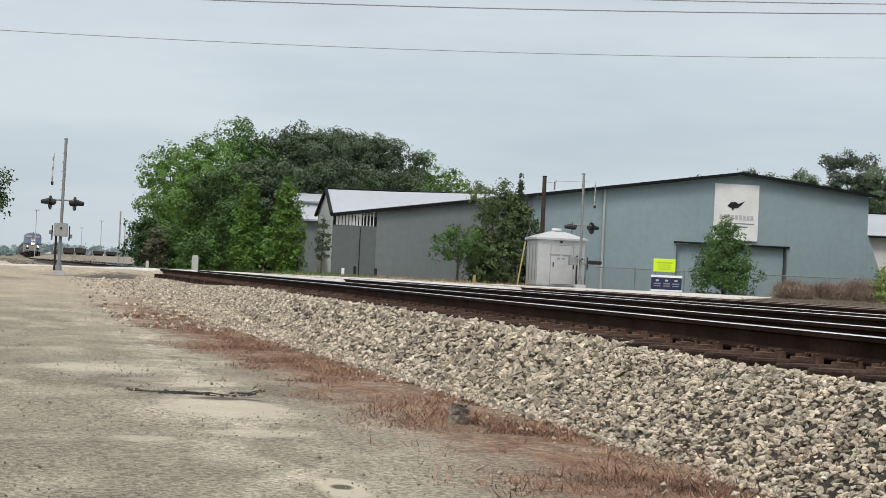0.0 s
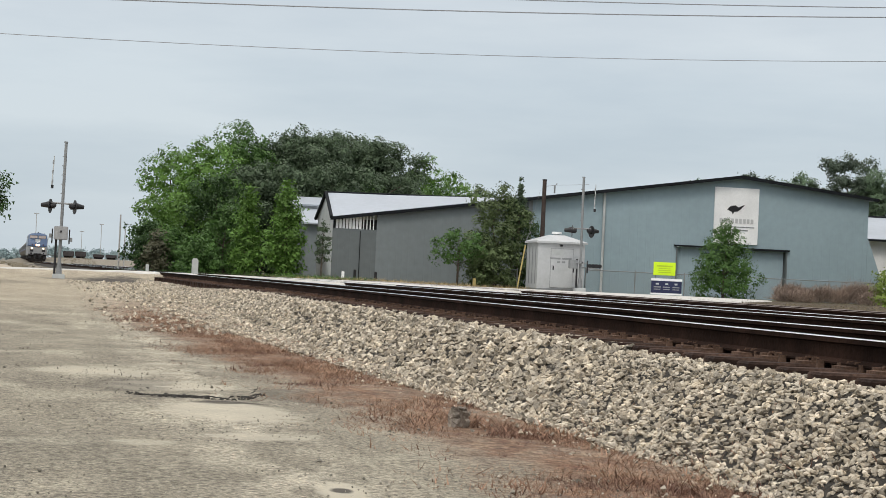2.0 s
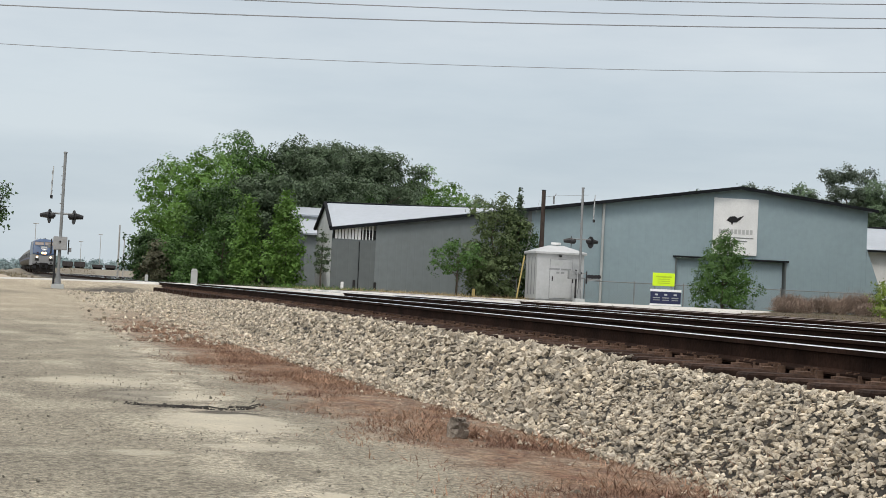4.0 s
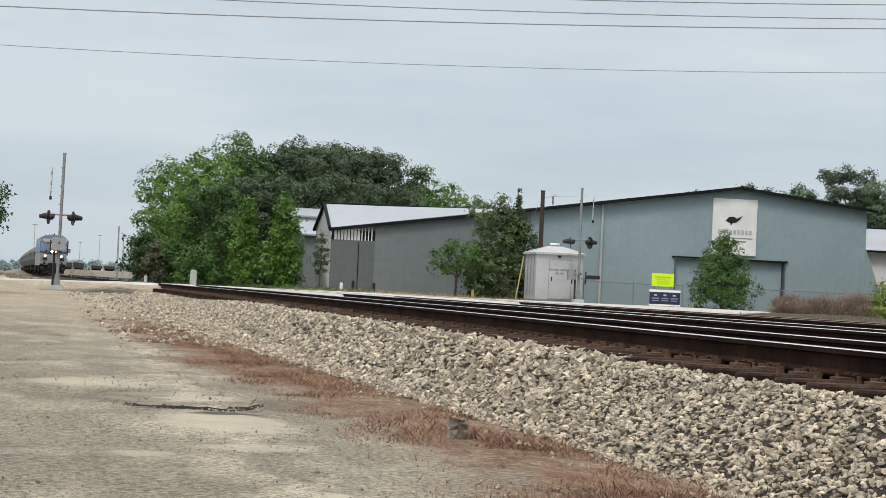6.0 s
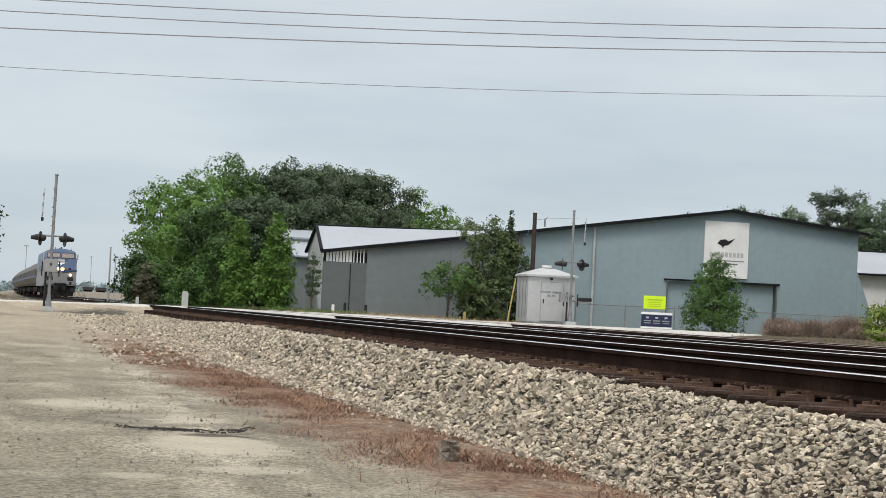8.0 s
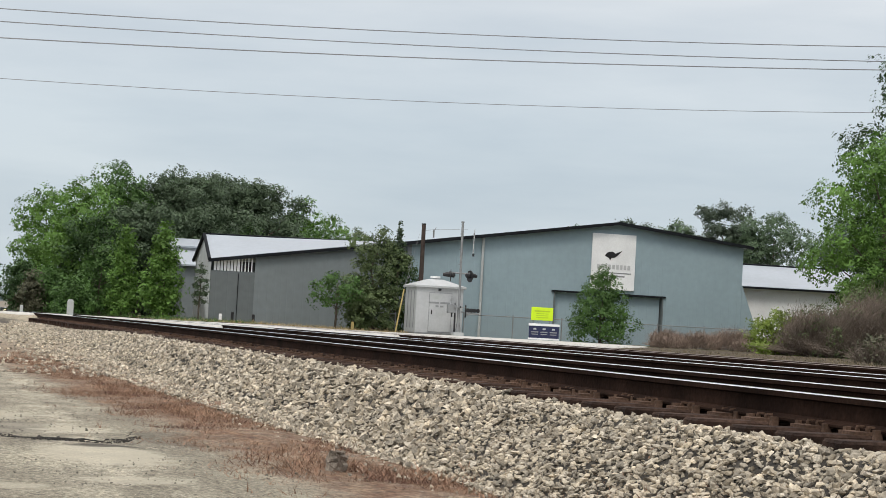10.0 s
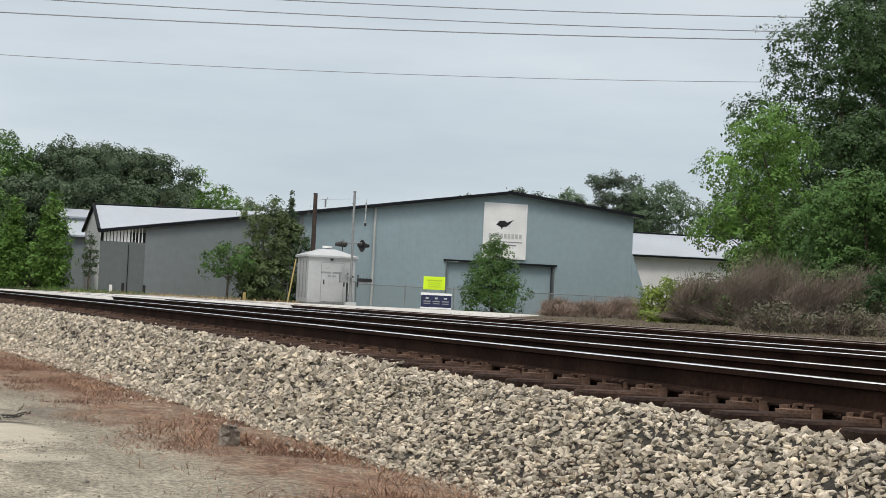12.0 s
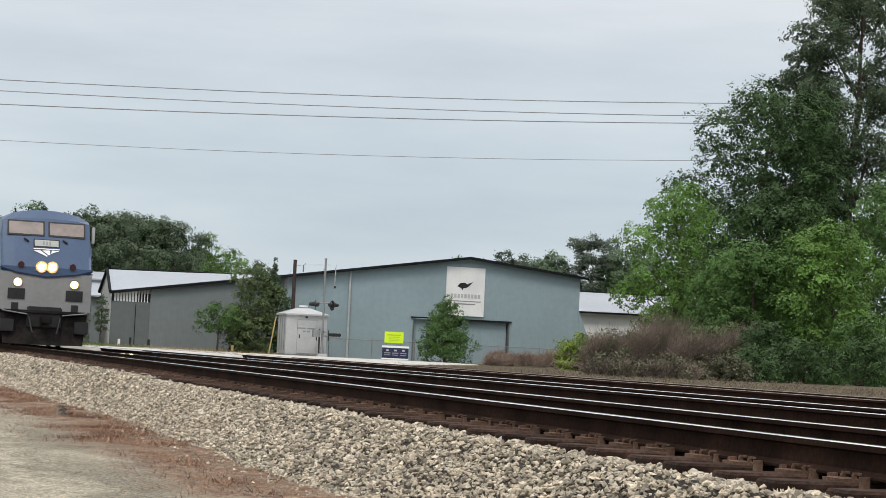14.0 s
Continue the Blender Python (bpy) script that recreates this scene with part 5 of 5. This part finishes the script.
tufts("dry_weeds", qx, qy, r0.uniform(0.03, 0.13, n), M_DRYWEED, 26, "low brown weeds beside the siding", "weeds", 4)
n = 2500
gx, gy = 3 + 12 * r0.random(n), 88 + 20 * r0.random(n)
tufts("green_grass", gx, gy, r0.uniform(0.12, 0.35, n), L_MID, 25, "green grass at the wood's edge", "grass", 6)
n = 5000
fy = 96 + 290 * r0.random(n) ** 1.3
fx = -34 + (36 + 0.012 * fy) * r0.random(n)
clear = np.abs(fx - TRACK - bend(fy)) > 3.2
tufts("yard_scrub", fx[clear], fy[clear], r0.uniform(0.08, 0.42, n)[clear], M_DRYWEED, 27, "low brown scrub over the rough yard", "scrub", 4)

# ---- remnant of broken paving in the dirt ----
M_ASPHALT = mat("old_dark_asphalt", (0.050, 0.046, 0.042), 0.95, 0.4, 6.0, 60.0, 0.6)


def build_paving():
    """A thin worn slab with a ragged dark edge, dust on its top."""
    cx, cy, n = 1.20, 16.50, 150
    bm = bmesh.new()
    rings = []
    for k, (scale, lift) in enumerate(((0.0, 0.012), (0.5, 0.012), (0.85, 0.016), (1.0, 0.015), (1.015, -0.06))):
        ring = []
        for i in range(n if k else 1):
            a = 2 * math.pi * i / n
            rag = 1 + 0.34 * noise.noise((math.cos(a) * 2.6, math.sin(a) * 2.6, 3)) + 0.12 * noise.noise((math.cos(a) * 11, math.sin(a) * 11, 5))
            x, y = cx + 0.50 * math.cos(a) * scale * rag + 0.10 * math.sin(a) * scale, cy + 1.0 * math.sin(a) * scale * rag
            near = 0.5 - 0.5 * math.sin(a)
            ring.append(bm.verts.new((x, y, dirt_lump(x, y) + (lift if k > 3 else lift * near * (0.7 + 0.9 * noise.noise((x * 3.0, y, 8))) + 0.003))))
        rings.append(ring)
    for i in range(n):
        bm.faces.new((rings[0][0], rings[1][i], rings[1][(i + 1) % n]))
    for k in range(1, 4):
        for i in range(n):
            f = bm.faces.new((rings[k][i], rings[k + 1][i], rings[k + 1][(i + 1) % n], rings[k][(i + 1) % n]))
            f.material_index = 1 if k == 3 else 0
    bmesh.ops.recalc_face_normals(bm, faces=list(bm.faces))
    slab = part("paving_remnant", bm, [M_GROUND, M_ASPHALT])
    tagged(slab, "worn remnant of dusty paving with a broken dark edge", "paving")
    r = np.random.default_rng(41)
    m = 150
    a = r.uniform(1.05, 1.95, m) * math.pi
    out = r.uniform(1.0, 1.22, m)
    x, y = cx + 0.50 * np.cos(a) * out + 0.10 * np.sin(a), cy + 1.0 * np.sin(a) * out
    size = r.uniform(0.010, 0.030, m) * (1 + 0.8 * (r.random(m) > 0.88))
    z = np.array([dirt_lump(p, q) for p, q in zip(x, y)]) + size * 0.15
    tagged(scatter("paving_crumbs", np.stack([x, y, z], -1), size, M_ASPHALT, 42, CHIPS), "dark crumbs of broken asphalt on the dirt", "rubble", kind="stuff")


build_paving()

# ---- lone rock on the verge ----
bm = bmesh.new()
rr = random.Random(8)
for x0, y0, z0, x1, y1, z1 in ((-0.085, -0.06, -0.08, 0.08, 0.07, 0.005), (-0.075, -0.055, -0.005, 0.085, 0.06, 0.055), (-0.06, -0.045, 0.045, 0.035, 0.05, 0.068)):
    block = box(x0, y0, z0, x1, y1, z1)
    bmesh.ops.subdivide_edges(block, edges=list(block.edges), cuts=2, use_grid_fill=True)
    for v in block.verts:
        v.co += Vector((rr.uniform(-1, 1), rr.uniform(-1, 1), rr.uniform(-1, 1))) * 0.016
    lump = bpy.data.meshes.new("rock"); block.to_mesh(lump); block.free(); bm.from_mesh(lump)
rk = part("rock", bm, M_ROCKM)
rk.matrix_basis = pose(2.88, 13.6, float(ground_z(2.88, 13.6)) + 0.055, 4, 8, 38) @ Matrix.Diagonal((0.78, 0.78, 1.12, 1.0))
tagged(rk, "dark grey blocky rock on the weedy verge", "rock")

# ---- yard in the distance ----


def build_yard():
    for k, x in enumerate((2.2, 4.6, 8.2, 10.8)):
        z = float(ground_z(x, 400))
        c = thing("freight_car", x, 400 + k, z, "dark low freight car in the far yard", "freight car", "far freight cars")
        part("body", box(-1.1, -1.2, 0.35, 1.1, 1.2, 1.35 if k < 2 else 0.95, 0.05), M_FREIGHT, c)
        part("underframe", box(-0.9, -0.8, 0, 0.9, 0.8, 0.36), M_GRIME, c)
    for x, y, top in ((-3.94, 350, 9.2), (8.97, 420, 9.2), (4.89, 420, 7.5)):
        z = float(ground_z(x, y))
        p = thing("yard_light_mast", x, y, z, "tall thin floodlight mast in the far yard", "light mast", "yard light masts")
        part("mast", tube((0, 0, -0.2), (0, 0, top - z), 0.07, 0.05, 8), M_POLEGREY, p)
        part("lamp_head", box(-0.45, -0.15, top - z, 0.45, 0.15, top - z + 0.14), M_POLEGREY, p)
    bm = bmesh.new()
    bmesh.ops.create_icosphere(bm, subdivisions=4, radius=1)
    for v in bm.verts:
        v.co = Vector((v.co.x * 3.2, v.co.y * 2.0, max(-0.1, v.co.z) * 0.40)) * (1 + 0.18 * noise.noise(v.co * 2.2))
    s = part("sand_heap", bm, M_SAND, None, "", True)
    s.matrix_basis = pose(-4.6, 100, float(ground_z(-3.6, 95)))
    tagged(s, "low heap of pale sand beside the crossing", "sand heap")


build_yard()
for k in range(26):
    x = -70 + k * 9.0
    if -30 < x < 180:
        tree(x + 3 * math.sin(k * 7), 560 + 30 * math.sin(k * 3), 4.3 + 0.8 * math.sin(k * 5), 20, "shrub", L_HAZY, "far hazy green tree on the horizon", leaf=0.4, bare=0.0, seed=k, group="far trees", density=1.0, spray=0.8)

# ---- train ----


def nose_y(z):
    return max(0.0, (z - 2.42) / 1.76 * 0.95)


def build_loco():
    t = thing("locomotive", 0, 0, 0, "blue and silver passenger diesel locomotive with lit headlamps", "locomotive")
    secs = [(0.0, 2.42, 0.04), (0.32, 3.013, 0.05), (0.64, 3.606, 0.06), (0.95, 4.18, 0.10), (1.30, 4.47, 0.28), (20.8, 4.47, 0.28)]
    bm = bmesh.new()
    rings = []
    for y, zt, arch in secs:
        hw = 1.50 if y > 0.5 else 1.46 + 0.04 * y
        zs = zt - arch
        pts = [(-hw, 1.15), (-hw, 1.9), (-hw, max(2.0, min(2.42, zs))), (-hw + 0.03, max(2.1, min(3.3, zs))), (-hw + 0.10, max(2.15, zs - 0.02))]
        for a in np.linspace(0.12, 0.88, 7):
            pts.append(((a * 2 - 1) * (hw - 0.14), zs + arch * math.sin(math.pi * a) ** 0.6))
        pts += [(-p[0], p[1]) for p in pts[4::-1]]
        rings.append([bm.verts.new((x, y, z)) for x, z in pts])
    m = len(rings[0])
    for a, b in zip(rings, rings[1:]):
        for i in range(m - 1):
            f = bm.faces.new((a[i], a[i + 1], b[i + 1], b[i]))
            f.material_index = 0 if f.calc_center_median().z > 2.40 else 1
    f = bm.faces.new(rings[0]); f.material_index = 1
    bm.faces.new(rings[-1][::-1])
    bmesh.ops.recalc_face_normals(bm, faces=list(bm.faces))
    part("body", bm, [M_BLUE, M_SILVER], t)

    def slanted(x0, x1, z0, z1, proud, material, name, owner, label="", bar=0.02):
        b = bmesh.new()
        c = []
        for zz in (z0, z1):
            for xx in (x0, x1):
                y = nose_y(zz) - proud
                c.append((b.verts.new((xx, y, zz)), b.verts.new((xx, y + bar, zz))))
        (a0, a1), (b0, b1), (c0, c1), (d0, d1) = c
        for q in ((a0, b0, d0, c0), (a1, c1, d1, b1), (a0, a1, b1, b0), (c0, d0, d1, c1), (a0, c0, c1, a1), (b0, b1, d1, d0)):
            b.faces.new(q)
        bmesh.ops.recalc_face_normals(b, faces=list(b.faces))
        return part(name, b, material, owner, label)

    v = prism([(-1.46, 2.55), (-1.46, 2.50), (-0.95, 2.36), (0, 2.25), (0.95, 2.36), (1.46, 2.50), (1.46, 2.55)], -0.02, 0.10)
    part("nose_blue_edge", v, M_BLUE, t)
    ln = prism([(-1.47, 2.52), (-0.95, 2.37), (0, 2.26), (0.95, 2.37), (1.47, 2.52), (1.47, 2.47), (0.95, 2.32), (0, 2.205), (-0.95, 2.32), (-1.47, 2.47)], -0.03, 0.0)
    part("nose_line", ln, M_NAVYLINE, t)
    for s in (-1, 1):
        x0, x1 = sorted((s * 0.11, s * 1.20))
        w = slanted(x0 - 0.05, x1 + 0.05, 3.58, 4.08, 0.02, M_BLACK, "windscreen_frame", t)
        slanted(x0, x1, 3.63, 4.03, 0.03, M_GLASS, "windscreen", w, "windscreen glass reflecting the pale sky")
        part("wiper", tube((s * 0.62 - 0.1, nose_y(3.48) - 0.05, 3.48), (s * 0.62 + 0.05, nose_y(3.40) - 0.05, 3.39), 0.03, sides=6), M_BLACK, t)
        part("marker_lamp", disc((s * 0.82, -0.04, 2.60), 0.105, 0.06, 'Y', 16), M_REDLENS, t)
        d = part("ditch_lamp_ring", disc((s * 0.90, -0.03, 2.06), 0.135, 0.05, 'Y', 18), M_BLACK, t)
        # added disc behind the lens, imitates the lamp's glow
        part("ditch_halo", disc((s * 0.90, -0.055, 2.04), 0.14, 0.02, 'Y', 18), M_HALO, d)
        part("ditch_lamp", disc((s * 0.90, -0.068, 2.03), 0.11, 0.03, 'Y', 18), M_DITCH, d, "lit ditch lamp")
        # flat black plates stand in for the shaded step and uncoupling recesses
        part("step_recess", box(s * 0.92 - 0.27, -0.03, 1.50, s * 0.92 + 0.27, 0.02, 1.84), M_BLACK, t)
        part("uncoupling_recess", box(s * 0.95 - 0.11, -0.03, 1.13, s * 0.95 + 0.11, 0.02, 1.38), M_BLACK, t)
        mr = part("mirror", box(s * 1.56 - 0.05, 1.0, 3.45, s * 1.56 + 0.05, 1.15, 4.0, 0.02), M_WHITE2, t)
        part("mirror_bracket", tube((s * 1.45, 1.1, 3.6), (s * 1.56, 1.1, 3.6), 0.02, sides=6), M_BLACK, mr)
        part("side_window", box(s * 1.51 - 0.01, 1.6, 3.0, s * 1.51 + 0.01, 2.4, 3.6), M_GLASS, t)
        part("side_stripe", box(s * 1.515 - 0.006, 0.4, 2.36, s * 1.515 + 0.006, 20.6, 2.44), M_NAVYLINE, t)
        part("side_sill", box(s * 1.46 - 0.06, 0.3, 0.95, s * 1.46 + 0.06, 20.6, 1.20), M_SILVER, t)
    nb = slanted(-0.42, 0.42, 3.22, 3.48, 0.02, M_BLACK, "number_board_frame", t)
    slanted(-0.38, 0.38, 3.25, 3.45, 0.03, M_WHITE2, "number_board", nb)
    for k in range(3):
        slanted(-0.12 + k * 0.10, -0.06 + k * 0.10, 3.29, 3.41, 0.036, M_INK, "letter_bar", nb, bar=0.008)
    # emblem as plain white shapes
    slanted(-0.42, 0.42, 3.145, 3.175, 0.025, M_WHITE, "emblem_bar", t)
    for q in (((-0.42, 3.10), (-0.20, 3.11), (0.04, 2.93), (0.0, 2.91)), ((-0.14, 3.11), (0.10, 3.12), (0.12, 2.98), (0.07, 2.95)), ((0.16, 3.12), (0.42, 3.12), (0.22, 3.04), (0.15, 3.01))):
        bw = bmesh.new()
        fr = [bw.verts.new((px, nose_y(pz) - 0.028, pz)) for px, pz in q]
        bk = [bw.verts.new((px, nose_y(pz) - 0.005, pz)) for px, pz in q]
        bw.faces.new(fr); bw.faces.new(bk[::-1])
        for e in range(4):
            bw.faces.new((fr[e], bk[e], bk[(e + 1) % 4], fr[(e + 1) % 4]))
        bmesh.ops.recalc_face_normals(bw, faces=list(bw.faces))
        part("emblem_wedge", bw, M_WHITE, t)
    hb = slanted(-0.40, 0.40, 2.42, 2.70, 0.04, M_BLUE, "headlamp_box", t)
    for s in (-1, 1):
        # wider glowing disc added behind each headlamp as its halo
        part("headlamp_halo", disc((s * 0.17, -0.05, 2.56), 0.19, 0.02, 'Y', 20), M_HALO, hb)
        part("headlamp", disc((s * 0.17, -0.07, 2.56), 0.11, 0.03, 'Y', 20), M_LAMP, hb, "lit round headlamp")
    # couplers, pilot and underframe
    part("anticlimber", box(-1.30, -0.16, 1.06, 1.30, 0.1, 1.16, 0.02), M_GRIME, t)
    part("coupler_pocket", box(-0.55, -0.08, 0.62, 0.55, 0.1, 1.28, 0.03), M_BLACK, t)
    cp = part("coupler", box(-0.14, -0.62, 0.74, 0.14, 0.0, 0.98, 0.03), M_GRIME, t)
    part("knuckle", box(-0.20, -0.78, 0.70, 0.18, -0.55, 1.02, 0.05), M_GRIME, cp)
    pl = bmesh.new()
    a = [pl.verts.new(c) for c in ((-1.38, 0.10, 1.06), (1.38, 0.10, 1.06), (1.25, -0.12, 0.07), (0.0, -0.38, 0.05), (-1.25, -0.12, 0.07))]
    b = [pl.verts.new((v.co.x, v.co.y + 0.12, v.co.z)) for v in a]
    pl.faces.new(a); pl.faces.new(b[::-1])
    for i in range(5):
        j = (i + 1) % 5
        pl.faces.new((a[i], b[i], b[j], a[j]))
    bmesh.ops.recalc_face_normals(pl, faces=list(pl.faces))
    part("pilot_plough", pl, M_GRIME, t, "dark steel pilot plough")
    for s in (-1, 1):
        part("air_hose", tube((s * 0.5, -0.1, 0.95), (s * 0.38, -0.35, 0.42), 0.03, sides=8), M_BLACK, t)
        part("grab_iron", tube((s * 0.55, -0.18, 1.02), (s * 1.35, -0.18, 1.12), 0.02, sides=6), M_GALV, t)
        part("pilot_step", box(s * 1.18 - 0.22, -0.2, 0.45, s * 1.18 + 0.22, 0.1, 0.85, 0.02), M_BLACK, t)
    part("fuel_tank", box(-1.3, 7.5, 0.25, 1.3, 13.0, 1.15, 0.08), M_GRIME, t)
    for y in (3.6, 16.8):
        tr = part("truck_frame", box(-1.15, y - 2.0, 0.45, 1.15, y + 2.0, 0.85, 0.05), M_GRIME, t)
        for dy in (-1.4, 1.4):
            for s in (-0.75, 0.75):
                part("wheel", disc((s, y + dy, 0.5), 0.5, 0.13, 'X', 24), M_RAIL, tr)
    for x, y, zt in ((-0.95, 1.6, 4.50), (-0.5, 1.9, 4.58), (-0.1, 2.4, 4.56), (0.95, 1.6, 4.50)):
        part("roof_antenna", tube((x, y, 4.2), (x, y, zt), 0.028, sides=6), M_BLACK, t)
    part("horn", tube((0.1, 3.2, 4.56), (0.1, 2.7, 4.56), 0.05, 0.09, 8), M_BLACK, t)
    return t


def build_coach():
    t = thing("passenger_coach", 0, 0, 0, "ribbed stainless passenger coach with a dark window band", "railway coach", "coaches of the train")
    prof = []
    for a in np.linspace(-0.30, 1.30, 17):
        prof.append((-1.55 * math.cos(math.pi * a) * (1.0 if 0 <= a <= 1 else 0.97), 2.15 + 1.75 * math.sin(math.pi * a) * (1.0 if 0 <= a <= 1 else 0.75)))
    bm = bmesh.new()
    ra = [bm.verts.new((x, 0, z)) for x, z in prof]
    rb = [bm.verts.new((x, 25.6, z)) for x, z in prof]
    for i in range(len(prof)):
        j = (i + 1) % len(prof)
        bm.faces.new((ra[i], ra[j], rb[j], rb[i]))
    bm.faces.new(ra); bm.faces.new(rb[::-1])
    bmesh.ops.recalc_face_normals(bm, faces=list(bm.faces))
    part("body", bm, M_STAINLESS, t)
    for s in (-1, 1):
        part("window_band", box(s * 1.53 - 0.03, 1.5, 2.15, s * 1.53 + 0.03, 24.1, 2.75), M_BLACK, t)
        part("stripe", box(s * 1.52 - 0.04, 0.1, 1.86, s * 1.52 + 0.04, 25.5, 2.05), M_STRIPE, t)
    for y in (3.2, 22.4):
        tr = part("truck_frame", box(-1.1, y - 1.6, 0.4, 1.1, y + 1.6, 0.8, 0.05), M_GRIME, t)
        for dy in (-1.2, 1.2):
            for s in (-0.75, 0.75):
                part("wheel", disc((s, y + dy, 0.46), 0.46, 0.13, 'X', 20), M_RAIL, tr)
    part("underframe", box(-1.2, 6, 0.35, 1.2, 19.5, 0.9, 0.05), M_GRIME, t)
    part("end_door", box(-0.4, -0.05, 1.0, 0.4, 0.0, 3.0), M_BLACK, t)
    return t


def on_track(y, length):
    """The pose of a car whose front stands at y on the near track."""
    x0, x1 = TRACK + float(bend(y)), TRACK + float(bend(y + length))
    return pose(x0, y, RAIL_Z, 0, 0, -math.degrees(math.atan2(x1 - x0, length)))


FRONT_T = [0, 3, 6.5, 9.5, 11.5, 13, 13.5, 14]
FRONT_Y = [356, 285, 212, 152, 108.5, 76.8, 65.0, 47.8]
loco = build_loco()
coach = build_coach()
CARS = [coach] + [copy_thing(coach, Matrix.Identity(4)) for _ in range(6)]


def motions():
    times = [0, 1, 2, 3, 4, 5, 6, 7, 8, 9, 10, 11, 12, 12.5, 13, 13.5, 14]
    fronts = np.interp(times, FRONT_T, FRONT_Y)
    walk(loco, [(t, on_track(y, 20.8)) for t, y in zip(times, fronts)])
    for k, c in enumerate(CARS):
        walk(c, [(t, on_track(y + 21.4 + k * 26.2, 25.6)) for t, y in zip(times, fronts)])


# ---- loose stones near the camera ----
r9 = np.random.default_rng(31)
STONES = []
for k, (v, f) in enumerate(SHAPES):
    STONES.append(mesh_np("stone", v, f, M_STONE_PART))
loose = bed_points(290, -2, 14, -2.25, -1.4, r9)
for k, p in enumerate(loose):
    s = r9.uniform(0.05, 0.088)
    share("stone", STONES[k % len(STONES)], BED, pose(p[0], p[1], p[2] + s * 0.22, r9.normal(0, 18), r9.normal(0, 18), r9.uniform(0, 360)) @ Matrix.Scale(s, 4))

motions()
